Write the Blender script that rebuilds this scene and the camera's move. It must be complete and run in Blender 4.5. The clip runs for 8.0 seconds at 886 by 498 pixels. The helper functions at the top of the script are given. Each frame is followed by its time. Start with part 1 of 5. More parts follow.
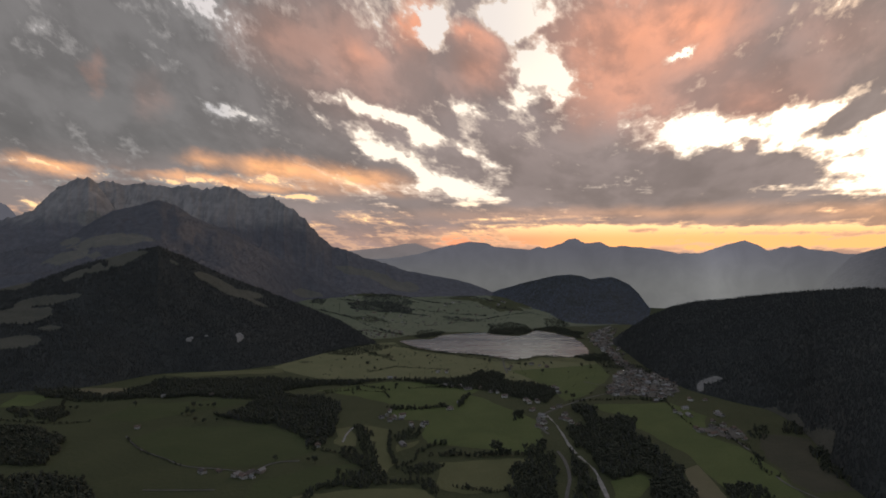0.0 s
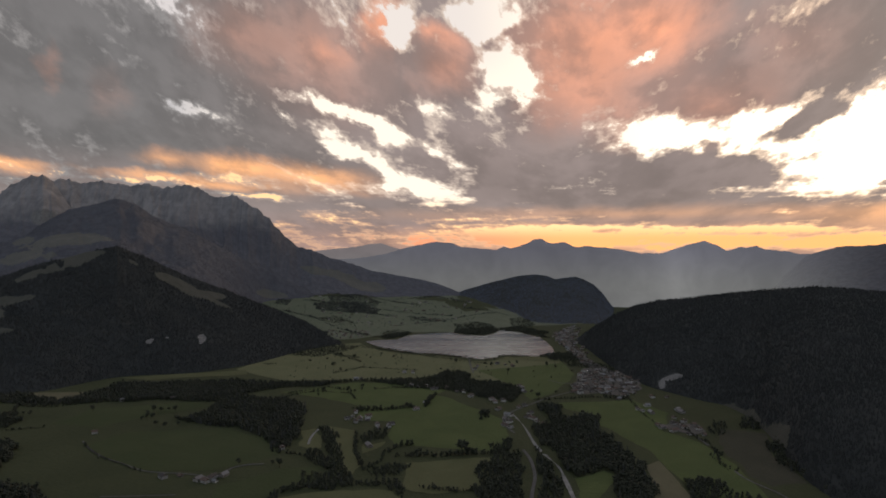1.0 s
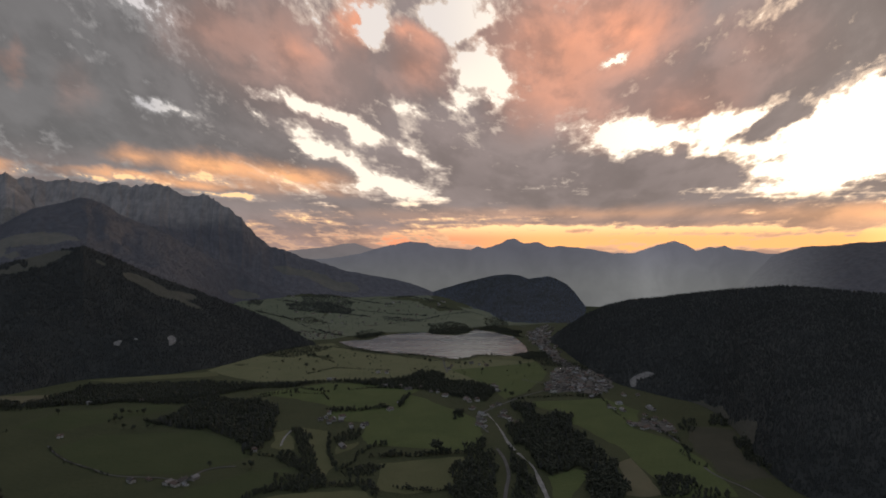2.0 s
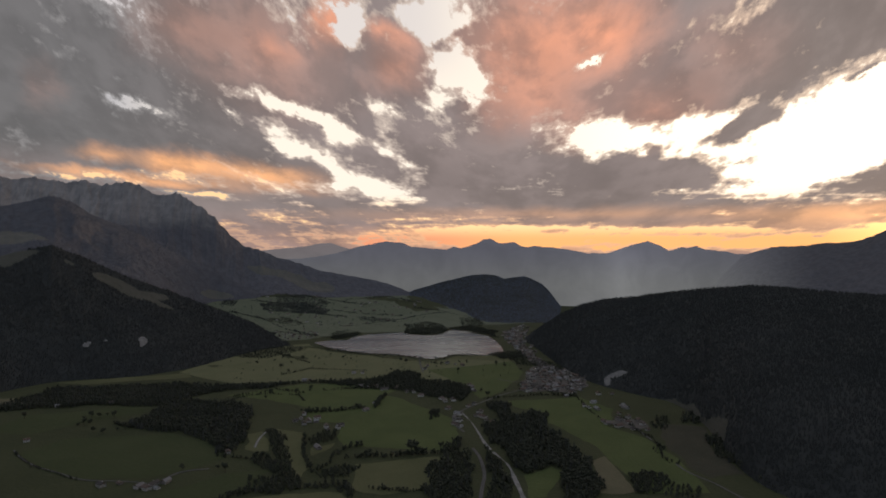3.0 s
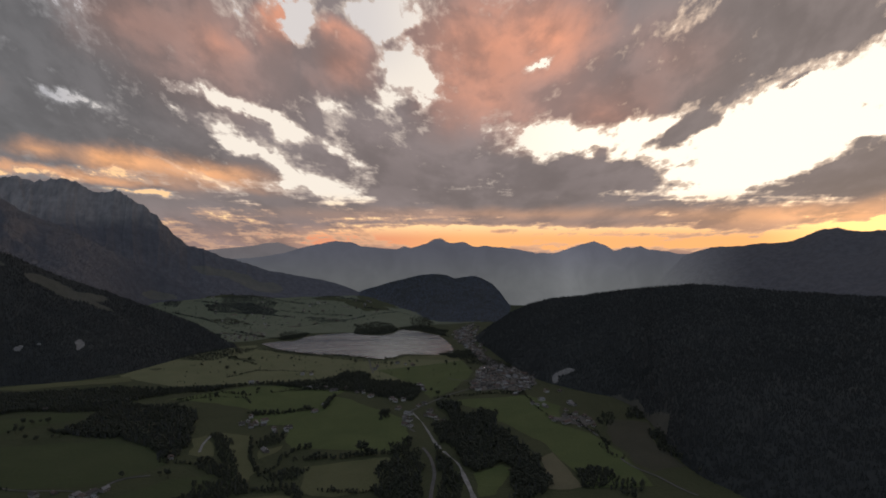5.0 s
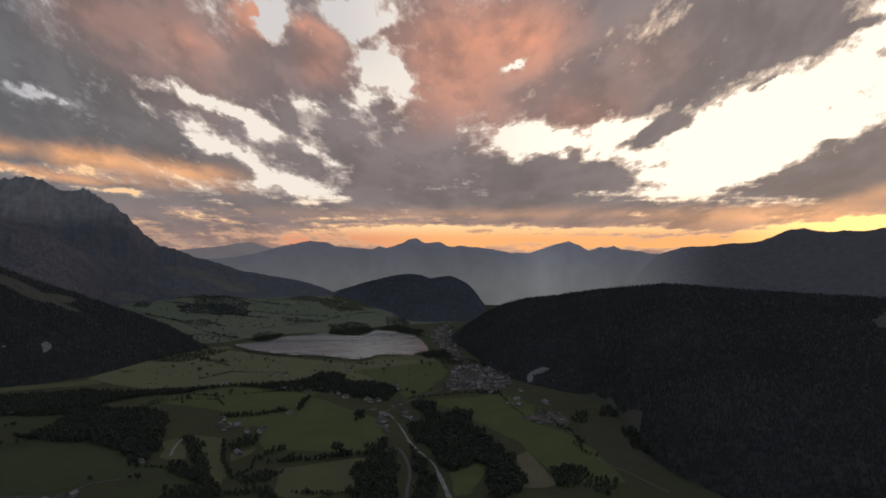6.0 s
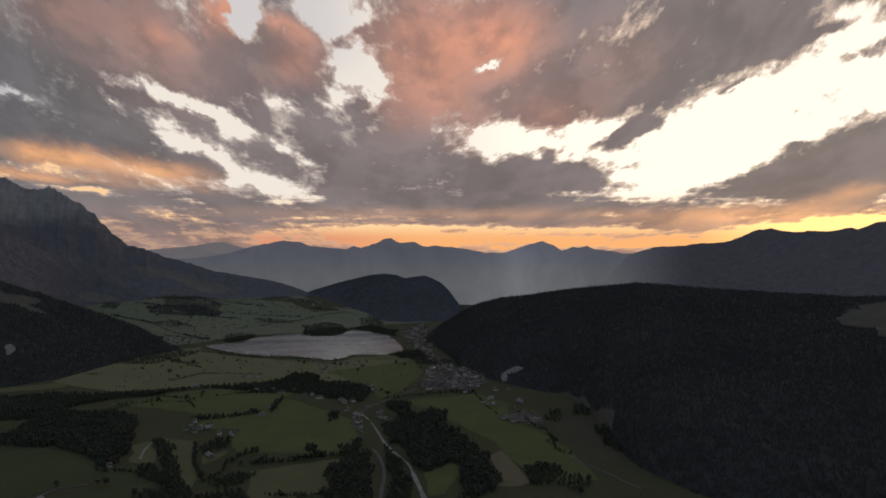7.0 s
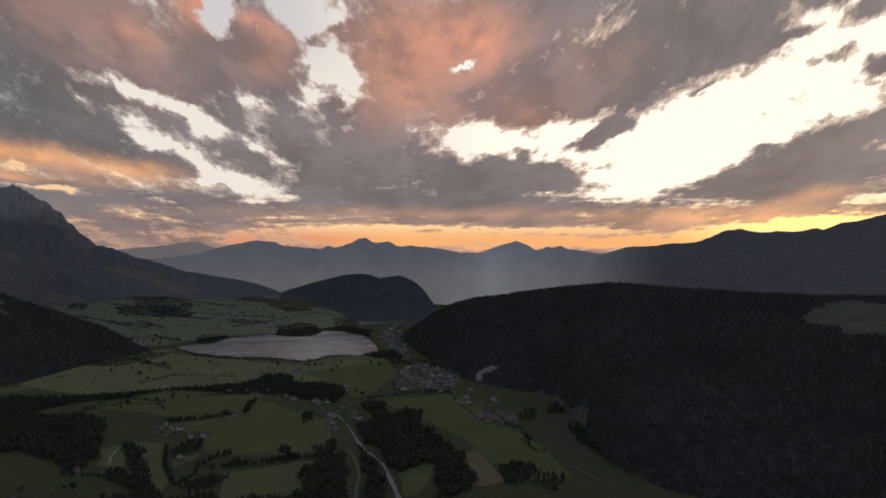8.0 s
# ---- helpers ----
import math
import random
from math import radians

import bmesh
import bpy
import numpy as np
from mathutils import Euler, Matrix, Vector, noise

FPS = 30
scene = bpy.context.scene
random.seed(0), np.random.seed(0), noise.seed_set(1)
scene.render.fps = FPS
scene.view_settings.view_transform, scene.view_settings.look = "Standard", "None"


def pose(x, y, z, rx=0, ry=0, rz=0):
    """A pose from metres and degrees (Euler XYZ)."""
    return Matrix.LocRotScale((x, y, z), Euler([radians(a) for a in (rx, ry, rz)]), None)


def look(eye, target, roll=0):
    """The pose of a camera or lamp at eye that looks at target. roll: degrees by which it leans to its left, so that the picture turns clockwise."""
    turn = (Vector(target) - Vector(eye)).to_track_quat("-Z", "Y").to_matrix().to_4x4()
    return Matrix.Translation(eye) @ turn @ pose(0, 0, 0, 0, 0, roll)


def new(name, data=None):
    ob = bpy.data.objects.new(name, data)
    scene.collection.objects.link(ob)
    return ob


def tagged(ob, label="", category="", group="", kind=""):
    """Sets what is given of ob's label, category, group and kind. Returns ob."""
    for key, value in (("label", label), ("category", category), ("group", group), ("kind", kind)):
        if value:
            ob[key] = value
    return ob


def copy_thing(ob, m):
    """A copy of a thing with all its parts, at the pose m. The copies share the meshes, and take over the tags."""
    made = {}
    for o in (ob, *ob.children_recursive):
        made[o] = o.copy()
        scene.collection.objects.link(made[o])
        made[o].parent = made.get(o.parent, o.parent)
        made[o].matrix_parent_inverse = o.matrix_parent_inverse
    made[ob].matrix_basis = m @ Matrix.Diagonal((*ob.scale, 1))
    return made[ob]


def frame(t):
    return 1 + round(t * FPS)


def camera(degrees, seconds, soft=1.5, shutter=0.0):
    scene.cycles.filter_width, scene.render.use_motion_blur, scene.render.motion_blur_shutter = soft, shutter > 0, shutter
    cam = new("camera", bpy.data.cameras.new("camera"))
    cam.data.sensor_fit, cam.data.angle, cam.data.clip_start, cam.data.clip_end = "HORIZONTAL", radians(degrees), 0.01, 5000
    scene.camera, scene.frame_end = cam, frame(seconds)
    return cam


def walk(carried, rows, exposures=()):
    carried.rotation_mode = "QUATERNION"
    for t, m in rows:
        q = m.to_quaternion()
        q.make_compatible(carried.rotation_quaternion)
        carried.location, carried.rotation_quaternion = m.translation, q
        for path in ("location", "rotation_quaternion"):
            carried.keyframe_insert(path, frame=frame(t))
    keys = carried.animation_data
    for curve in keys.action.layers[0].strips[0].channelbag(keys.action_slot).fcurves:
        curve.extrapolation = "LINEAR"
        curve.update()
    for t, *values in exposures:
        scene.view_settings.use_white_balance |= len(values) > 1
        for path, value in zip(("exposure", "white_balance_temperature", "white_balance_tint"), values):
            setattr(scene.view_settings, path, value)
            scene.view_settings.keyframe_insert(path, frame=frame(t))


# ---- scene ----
EYE = 420.0  # height of the flying camera over the valley floor
cam = camera(69.94, 8.0, soft=1.8)
# seconds, bearing to the right, pitch, roll: it hovers on the spot and turns
TURN = [(0.0, 0.0, 0.04, 0.10), (0.5, 1.65, 0.04, 0.08), (1.0, 3.04, 0.04, 0.08), (1.5, 4.25, 0.03, 0.08),
        (3.0, 7.54, 0.02, 0.01), (3.5, 8.62, 0.01, -0.02), (4.0, 9.78, 0.01, -0.03), (4.5, 10.92, 0.0, -0.04),
        (6.0, 14.25, -0.01, -0.06), (6.5, 15.40, -0.02, -0.05), (7.0, 16.55, -0.02, -0.06), (7.5, 17.65, -0.03, -0.06),
        (8.0, 18.81, -0.03, -0.08)]
walk(cam, [(t, pose(0, 0, EYE, 90 + p, r, -b)) for t, b, p, r in TURN], [(0.0, 0.38, 6950, 10), (4.0, 0.13, 6700, 10), (8.0, -0.06, 6450, 10)])


# ---- nodes ----
class Net:
    """A small writer of node trees."""

    def __init__(self, tree):
        self.tree = tree
        tree.nodes.clear()

    def node(self, kind, ins=(), **settings):
        n = self.tree.nodes.new(kind)
        for k, v in settings.items():
            setattr(n, k, v)
        for k, v in (ins.items() if isinstance(ins, dict) else enumerate(ins)):
            if isinstance(v, bpy.types.NodeSocket):
                self.tree.links.new(v, n.inputs[k])
            elif v is not None:
                n.inputs[k].default_value = v
        return n

    def math(self, op, *a, clamp=False):
        return self.node("ShaderNodeMath", a, operation=op, use_clamp=clamp).outputs[0]

    def vec(self, op, *a):
        return self.node("ShaderNodeVectorMath", a, operation=op).outputs[0]

    def xyz(self, x, y, z=0.0):
        return self.node("ShaderNodeCombineXYZ", (x, y, z)).outputs[0]

    def mix(self, f, a, b):
        n = self.node("ShaderNodeMix", data_type="RGBA")
        for sock, v in ((n.inputs[0], f), (n.inputs[6], a), (n.inputs[7], b)):
            if isinstance(v, bpy.types.NodeSocket):
                self.tree.links.new(v, sock)
            elif isinstance(v, tuple):
                sock.default_value = (*v, 1)
            else:
                sock.default_value = v
        return n.outputs[2]

    def noise(self, p, scale, detail=4.0, rough=0.55, dist=0.0):
        n = self.node("ShaderNodeTexNoise", {"Vector": p, "Scale": scale, "Detail": detail, "Roughness": rough, "Distortion": dist})
        return n.outputs[0]

    def step(self, v, a, b, lo=0.0, hi=1.0):
        n = self.node("ShaderNodeMapRange", (v, a, b, lo, hi), interpolation_type="SMOOTHSTEP")
        return n.outputs[0]


# ---- sky ----
SUN_BEARING, SUN_HEIGHT = 49.0, 3.5
world = bpy.data.worlds.new("evening_sky")
scene.world = world
world.use_nodes = True
W = Net(world.node_tree)
way = W.node("ShaderNodeTexCoord").outputs["Generated"]
sep = W.node("ShaderNodeSeparateXYZ", (way,)).outputs
flat = W.math("SQRT", W.math("ADD", W.math("MULTIPLY", sep[0], sep[0]), W.math("MULTIPLY", sep[1], sep[1])))
az = W.math("MULTIPLY", W.math("ARCTAN2", sep[0], sep[1]), 57.2958)
el = W.math("MINIMUM", W.math("MULTIPLY", W.math("DIVIDE", sep[2], W.math("MAXIMUM", flat, 0.02)), 57.2958), 110.0)
low = W.math("MAXIMUM", el, -1.5)
# cloud grain: flatter towards the horizon, its streets leaning towards one bearing
deep = W.math("MULTIPLY", W.math("LOGARITHM", W.math("ADD", low, 8.0), 2.71828), 20.0)
off = W.math("SUBTRACT", az, 15.0)
leaning = W.math("MULTIPLY_ADD", W.math("SQRT", W.math("MULTIPLY_ADD", off, off, 90.0)), -0.42, deep)
street = W.xyz(W.math("MULTIPLY", az, 0.75), leaning, 3.0)
sunward = W.vec("ADD", street, (1.5, -1.1, 0.0))
billow = W.noise(street, 0.15, 8.0, 0.58, 0.25)
puff = W.noise(street, 0.5, 6.0, 0.58, 0.2)
crumb = W.noise(street, 1.5, 4.0, 0.6, 0.3)
soft_here = W.noise(street, 0.15, 5.0, 0.52, 0.25)
soft_sun = W.noise(sunward, 0.15, 5.0, 0.52, 0.25)
# uneven outlines: shift the plan of the clouds by noise
wob = W.node("ShaderNodeTexNoise", {"Vector": street, "Scale": 0.40, "Detail": 5.0, "Roughness": 0.6}).outputs[1]
wob = W.vec("MULTIPLY", W.vec("SUBTRACT", wob, (0.5, 0.5, 0.5)), W.xyz(W.step(low, 0.0, 14.0, 2.2, 4.2), W.step(low, 0.0, 14.0, 0.5, 3.4), 0.0))
plan = W.node("ShaderNodeSeparateXYZ", (W.vec("ADD", W.xyz(az, low), wob),)).outputs


def blobs(rows, total, core=0.3):
    """Adds soft ellipses: bearing, height, half width, half height (degrees), lean, weight."""
    for b, h, w, k, lean_deg, weight in rows:
        at = W.node("ShaderNodeMapping", {"Vector": W.xyz(plan[0], plan[1], total), "Location": (b, h, 0), "Rotation": (0, 0, radians(lean_deg)), "Scale": (w, k, 100000.0)}, vector_type="TEXTURE").outputs[0]
        within = W.step(W.node("ShaderNodeVectorMath", (at,), operation="LENGTH").outputs[1], 1.0, core)
        total = W.math("MULTIPLY_ADD", within, weight, total)
    return total


# openings between the clouds, then single clouds and thick banks
layout = blobs([
    (0.8, 21.0, 4.9, 2.2, -10.0, -0.72), (6.8, 20.5, 3.9, 3.9, -30.0, -1.2), (7.8, 17.4, 2.9, 4.2, 28.0, -1.2), (9.5, 15.2, 4.2, 2.3, -25.0, -1.2), (6.8, 13.4, 2.2, 2.4, 15.0, -1.08),
    (11.2, 14.5, 1.8, 2.7, -25.0, -0.72), (-0.8, 20.2, 2.0, 3.6, 0.0, -0.9), (4.4, 21.7, 3.0, 1.8, 0.0, -0.6), (-11.4, 14.1, 4.0, 0.8, -38.0, -0.9), (-7.3, 12.7, 4.3, 1.2, -28.0, -1.14),
    (-3.5, 11.4, 4.7, 1.5, -25.0, -1.26), (-1.2, 10.2, 3.3, 1.7, -22.0, -1.08), (-10.7, 11.3, 3.4, 0.7, -22.0, -0.84), (-7.4, 10.4, 3.7, 1.6, -30.0, -1.08), (-6.2, 8.9, 3.1, 1.1, -20.0, -0.84),
], 0.46, -0.05)
layout = blobs([
    (1.3, 12.8, 1.1, 2.2, 20.0, -0.72), (2.1, 10.7, 2.5, 2.2, 0.0, -0.6), (2.5, 9.0, 1.6, 0.8, 10.0, -0.96), (4.5, 7.7, 3.2, 1.0, -22.0, -1.08), (0.8, 5.1, 6.9, 1.6, -8.0, -1.32),
    (-0.2, 6.2, 3.0, 1.0, -20.0, -0.96), (-2.4, 7.4, 3.4, 1.2, -30.0, -0.84), (-4.5, 8.4, 3.5, 1.0, -25.0, -0.54), (-10.7, 6.9, 5.1, 0.6, -20.0, -0.78), (-13.7, 4.7, 5.4, 0.5, -8.0, -0.84),
    (-8.7, 5.8, 6.3, 0.6, -12.0, -0.72), (-5.2, 5.6, 4.6, 0.7, -10.0, -0.84), (-14.0, 6.4, 3.3, 0.4, -10.0, -0.6), (-5.8, 8.3, 1.3, 0.6, -10.0, -0.6), (-31.2, 6.3, 4.6, 0.5, -10.0, -0.9),
], layout, -0.05)
layout = blobs([
    (-15.6, 6.1, 5.0, 0.7, -5.0, -0.84), (-21.4, 5.7, 5.4, 0.5, -3.0, -0.9), (-33.9, 6.7, 2.5, 0.4, -8.0, -0.48), (-19.0, 11.8, 2.4, 1.1, -15.0, -1.02), (-16.7, 11.3, 2.0, 0.5, -10.0, -0.66),
    (-23.4, 15.1, 2.3, 1.1, -25.0, -0.5), (-27.3, 18.0, 1.0, 0.6, -30.0, -0.42), (-24.0, 17.8, 2.1, 0.8, -30.0, -0.26), (-19.8, 20.1, 4.4, 2.5, -15.0, -0.5), (-22.0, 20.7, 3.1, 1.7, -10.0, -0.18),
    (21.4, 9.7, 5.4, 3.0, 0.0, -1.2), (26.2, 9.1, 7.9, 3.0, 0.0, -1.2), (29.7, 11.0, 4.1, 2.3, 0.0, -1.08), (36.0, 8.4, 9.4, 4.7, 0.0, -1.44), (41.4, 10.9, 9.5, 5.1, 20.0, -1.44),
], layout, -0.05)
layout = blobs([
    (47.6, 12.4, 10.3, 4.1, 18.0, -1.44), (51.7, 13.8, 6.9, 5.6, 15.0, -1.44), (36.9, 5.8, 7.7, 2.2, 0.0, -1.2), (44.8, 9.0, 6.9, 2.7, 20.0, -1.2), (51.9, 16.5, 4.1, 3.7, 20.0, -1.08),
    (48.6, 17.8, 2.7, 3.9, 45.0, -0.9), (38.3, 4.4, 7.2, 0.8, 0.0, -0.72), (53.5, 7.5, 3.6, 0.9, 0.0, -0.72), (42.0, 3.6, 8.3, 0.7, 3.0, -1.02), (48.4, 2.0, 8.8, 1.0, 4.0, -1.56),
    (52.8, 3.8, 3.7, 0.7, 10.0, -0.84), (29.7, 4.8, 9.5, 0.5, 0.0, -0.6), (31.7, 2.9, 2.4, 0.4, 0.0, -0.84), (21.9, 4.6, 2.1, 0.5, 0.0, -0.9), (19.6, 0.9, 29.5, 1.5, 0.0, -1.14),
], layout, -0.05)
layout = blobs([
    (14.5, 1.9, 10.7, 0.4, 0.0, -0.84), (27.7, 1.7, 13.1, 0.5, 0.0, -0.72), (39.6, 0.8, 12.5, 1.2, 4.0, -1.08), (20.4, 16.2, 2.7, 0.8, 28.0, -1.44), (19.6, 2.1, 5.4, 0.4, 0.0, -0.6),
    (3.2, 2.8, 10.0, 0.3, -3.0, -0.42), (10.0, 0.6, 7.9, 0.7, 0.0, -0.72),
], layout, -0.05)
layout = W.math("MAXIMUM", layout, -0.85)
layout = blobs([
    (1.6, 21.5, 2.7, 2.7, 0.0, 0.5), (7.3, 18.2, 2.1, 1.2, 0.0, 1.3), (7.5, 21.1, 2.2, 1.1, 0.0, 0.5), (9.0, 14.7, 1.0, 0.7, 0.0, 0.5), (6.8, 15.9, 1.2, 0.8, 0.0, 0.6),
    (10.0, 19.1, 3.5, 1.1, 20.0, 0.8), (6.3, 15.0, 1.2, 0.8, 0.0, 0.6), (8.2, 12.9, 3.5, 0.8, 10.0, 0.5), (3.2, 18.0, 4.0, 3.3, -25.0, 1.0), (-0.3, 5.4, 1.2, 0.8, -20.0, 1.0),
    (-9.1, 11.8, 3.8, 0.7, -28.0, 0.5), (-0.6, 11.0, 4.4, 0.8, -28.0, 0.5), (-5.4, 11.0, 4.5, 0.7, -30.0, 0.55), (33.0, 10.1, 3.7, 1.3, 25.0, 1.9), (26.5, 7.2, 5.1, 1.2, -8.0, 1.7),
], layout, 0.0)
layout = blobs([
    (23.2, 6.6, 6.2, 1.2, 0.0, 0.8), (26.0, 8.5, 0.9, 0.8, 0.0, 1.0), (48.6, 6.3, 8.4, 2.1, 7.0, 2.0), (47.6, 4.7, 8.2, 1.3, 0.0, 1.0), (40.3, 5.1, 5.8, 0.9, 12.0, 1.6),
    (45.7, 8.1, 1.6, 0.7, 10.0, 1.2), (52.8, 9.1, 6.8, 1.1, 10.0, 2.0), (53.7, 13.5, 2.2, 1.6, 20.0, 1.9), (41.6, 13.2, 3.5, 0.4, 14.0, 0.7), (33.6, 7.2, 3.5, 0.3, 6.0, 0.7),
    (45.6, 16.1, 7.1, 1.0, 16.0, 1.4), (51.0, 15.1, 3.2, 0.8, 10.0, 0.9), (52.5, 17.8, 2.5, 1.3, 30.0, 1.0), (31.8, 9.8, 2.3, 0.9, 25.0, 0.4), (29.7, 18.6, 28.5, 8.3, 4.0, 0.7),
], layout, 0.0)
layout = blobs([
    (36.9, 15.6, 10.5, 5.1, 15.0, 0.5), (22.2, 13.3, 12.5, 4.0, -8.0, 0.5), (15.5, 7.2, 23.2, 4.9, -6.0, 0.7), (17.6, 3.5, 37.5, 2.0, -2.0, 0.55), (-8.7, 16.4, 14.8, 4.8, -14.0, 0.6),
    (0.8, 15.6, 8.9, 3.8, -20.0, 0.5), (43.5, 3.2, 17.7, 0.6, 0.0, 0.35), (-29.1, 12.1, 22.5, 8.6, -3.0, 0.55), (-8.3, 16.7, 9.6, 6.2, -20.0, 0.5), (1.3, 8.4, 4.9, 1.2, -25.0, 0.5),
    (-11.3, 3.3, 17.2, 1.8, -3.0, 0.4),
], layout, 0.0)
layout = W.math("MINIMUM", layout, 1.05)
cover = W.math("MULTIPLY_ADD", W.math("SUBTRACT", billow, 0.5), 2.6, layout)
cover = W.math("MULTIPLY_ADD", W.math("SUBTRACT", puff, 0.5), 2.1, cover)
cover = W.math("MULTIPLY_ADD", W.math("SUBTRACT", crumb, 0.5), 1.5, cover)
flat = W.noise(W.xyz(W.math("MULTIPLY", az, 0.22), W.math("MULTIPLY", low, 2.2), 9.0), 0.9, 5.0, 0.6, 0.4)
cover = W.math("MULTIPLY_ADD", W.math("MULTIPLY", W.math("SUBTRACT", flat, 0.5), W.step(low, 8.0, 3.0)), 2.6, cover)
veil = W.step(cover, -0.22, 0.14)
body = W.step(cover, -0.02, 0.62)

# how far the evening sun tints the clouds
tint = blobs([
    (16.7, 18.7, 12.3, 8.6, 0.0, 0.95), (22.6, 18.9, 6.9, 5.8, 0.0, 0.75), (26.0, 12.0, 8.0, 4.4, 0.0, 0.55), (16.2, 13.3, 7.4, 5.2, 0.0, 0.45), (19.5, 10.4, 4.8, 3.0, 0.0, 0.4),
    (-8.3, 17.2, 12.3, 8.0, -20.0, 0.38), (3.4, 16.6, 4.6, 4.3, 0.0, 0.62), (-2.5, 20.7, 3.0, 4.9, 0.0, 0.9), (31.8, 16.5, 7.7, 6.1, 0.0, 0.25), (-15.6, 18.8, 5.8, 5.2, 0.0, 0.22),
    (-2.4, 20.1, 2.8, 3.3, -30.0, 0.5), (2.5, 19.4, 4.0, 1.9, -20.0, 0.7), (12.0, 15.8, 5.3, 8.0, 0.0, 0.25), (-15.6, 7.3, 4.1, 1.9, 0.0, 0.75), (-8.8, 6.5, 9.6, 1.8, -8.0, 0.75),
], 0.0, -0.3)
tint = blobs([
    (-20.5, 7.7, 3.5, 1.3, 0.0, 0.5), (-31.9, 6.5, 4.5, 1.0, -8.0, 0.8), (-18.9, 5.8, 10.4, 0.7, -4.0, 0.8), (-24.8, 12.6, 2.2, 3.2, 0.0, 0.12), (19.6, 0.9, 32.2, 1.8, 0.0, 0.75),
    (9.5, 1.5, 9.6, 1.1, 0.0, 0.5), (43.5, 2.6, 17.7, 1.6, 0.0, 0.7), (49.5, 4.2, 6.6, 1.1, 8.0, 0.45), (-13.3, 6.5, 7.1, 2.3, -12.0, 0.25), (21.2, 3.1, 35.7, 1.1, 0.0, 0.25),
    (-28.9, 14.1, 1.1, 2.7, 0.0, 0.25), (-7.3, 17.5, 3.5, 2.2, -20.0, 0.3),
], tint, -0.3)
# where the banks are thickest
gloom = blobs([
    (14.8, 5.2, 19.2, 4.3, -4.0, 0.45), (36.0, 15.7, 15.5, 6.4, 12.0, 0.75), (29.7, 19.1, 14.7, 5.3, 0.0, 0.4), (48.8, 5.6, 8.1, 2.2, 6.0, 0.7), (15.5, 7.2, 23.2, 4.9, -6.0, 0.4),
    (2.2, 17.2, 3.3, 1.9, -10.0, 0.8), (-7.3, 21.3, 6.2, 3.5, 0.0, 0.4), (-28.3, 9.0, 18.0, 3.5, -4.0, 0.75), (-32.9, 13.8, 7.6, 7.5, 0.0, 0.6), (-4.5, 7.1, 9.0, 1.0, -10.0, 0.6),
    (10.5, 12.2, 7.0, 3.5, -20.0, 0.5),
], 0.0, -0.3)
# light on the clouds: what thins out towards the low sun is lit, what thickens is shaded
fall = W.math("MULTIPLY_ADD", W.math("SUBTRACT", puff, 0.5), 0.34, W.math("SUBTRACT", soft_here, soft_sun))
lit_side = W.step(fall, -0.16, 0.16)
cloud = W.mix(W.step(az, -26.0, 8.0), (0.128, 0.126, 0.133), (0.200, 0.164, 0.163))
cloud = W.mix(W.step(az, 22.0, 40.0), cloud, (0.215, 0.178, 0.170))
cloud = W.mix(W.step(low, 9.0, 5.5, 0.0, 0.7), cloud, (0.190, 0.157, 0.158))
cloud = W.mix(W.step(low, 4.0, 0.5, 0.0, 0.7), cloud, (0.25, 0.172, 0.165))
cool = W.math("MAXIMUM", W.step(sep[1], 0.40, -0.30), W.step(low, 38.0, 90.0, 0.0, 0.8))
cloud = W.mix(cool, cloud, (0.165, 0.195, 0.250))
warm = W.mix(W.step(low, 10.5, 7.0), (0.62, 0.275, 0.178), (1.10, 0.52, 0.22))
tinted = W.math("MULTIPLY", tint, W.step(lit_side, 0.0, 1.0, 0.66, 1.06), clamp=True)
cloud = W.mix(tinted, cloud, warm)
shade = W.math("MULTIPLY", W.step(billow, 0.34, 0.66, 1.12, 0.90), W.step(lit_side, 0.0, 1.0, 0.89, 1.18))
shade = W.math("MULTIPLY", shade, W.math("MULTIPLY_ADD", gloom, -0.24, 1.14))
cloud = W.node("ShaderNodeVectorMath", {0: cloud, 3: shade}, operation="SCALE").outputs[0]
# the clear sky behind
clear = W.mix(W.step(az, -22.0, -10.0), (0.46, 0.46, 0.50), (0.95, 0.86, 0.76))
clear = W.mix(W.math("MULTIPLY", W.step(low, 8.5, 6.5), W.step(az, -4.0, -10.0)), clear, (1.05, 0.66, 0.36))
clear = W.mix(W.math("MULTIPLY", W.step(low, 13.0, 19.0, 0.0, 0.75), W.step(az, 13.0, 4.0)), clear, (0.62, 0.59, 0.61))
clear = W.mix(W.step(az, 14.0, 26.0), clear, (1.22, 1.12, 0.94))
clear = W.mix(W.step(low, 5.2, 2.4), clear, (1.10, 0.76, 0.40))
clear = W.mix(W.step(low, 2.4, 0.8), clear, W.mix(W.step(az, 4.0, 16.0), (0.82, 0.33, 0.19), (1.02, 0.48, 0.19)))
set_sun = W.math("MULTIPLY", W.step(W.math("ABSOLUTE", W.math("SUBTRACT", az, SUN_BEARING)), 12.0, 1.0), W.step(low, 4.6, 2.0))
clear = W.mix(set_sun, clear, (1.7, 1.08, 0.38))
away = W.math("MULTIPLY", W.step(low, 2.4, 1.2), W.step(az, 1.0, -8.0))
clear = W.mix(away, clear, (0.32, 0.22, 0.20))
behind = W.step(sep[1], 0.25, -0.45)
clear = W.mix(W.math("MAXIMUM", behind, cool), clear, (0.32, 0.40, 0.54))
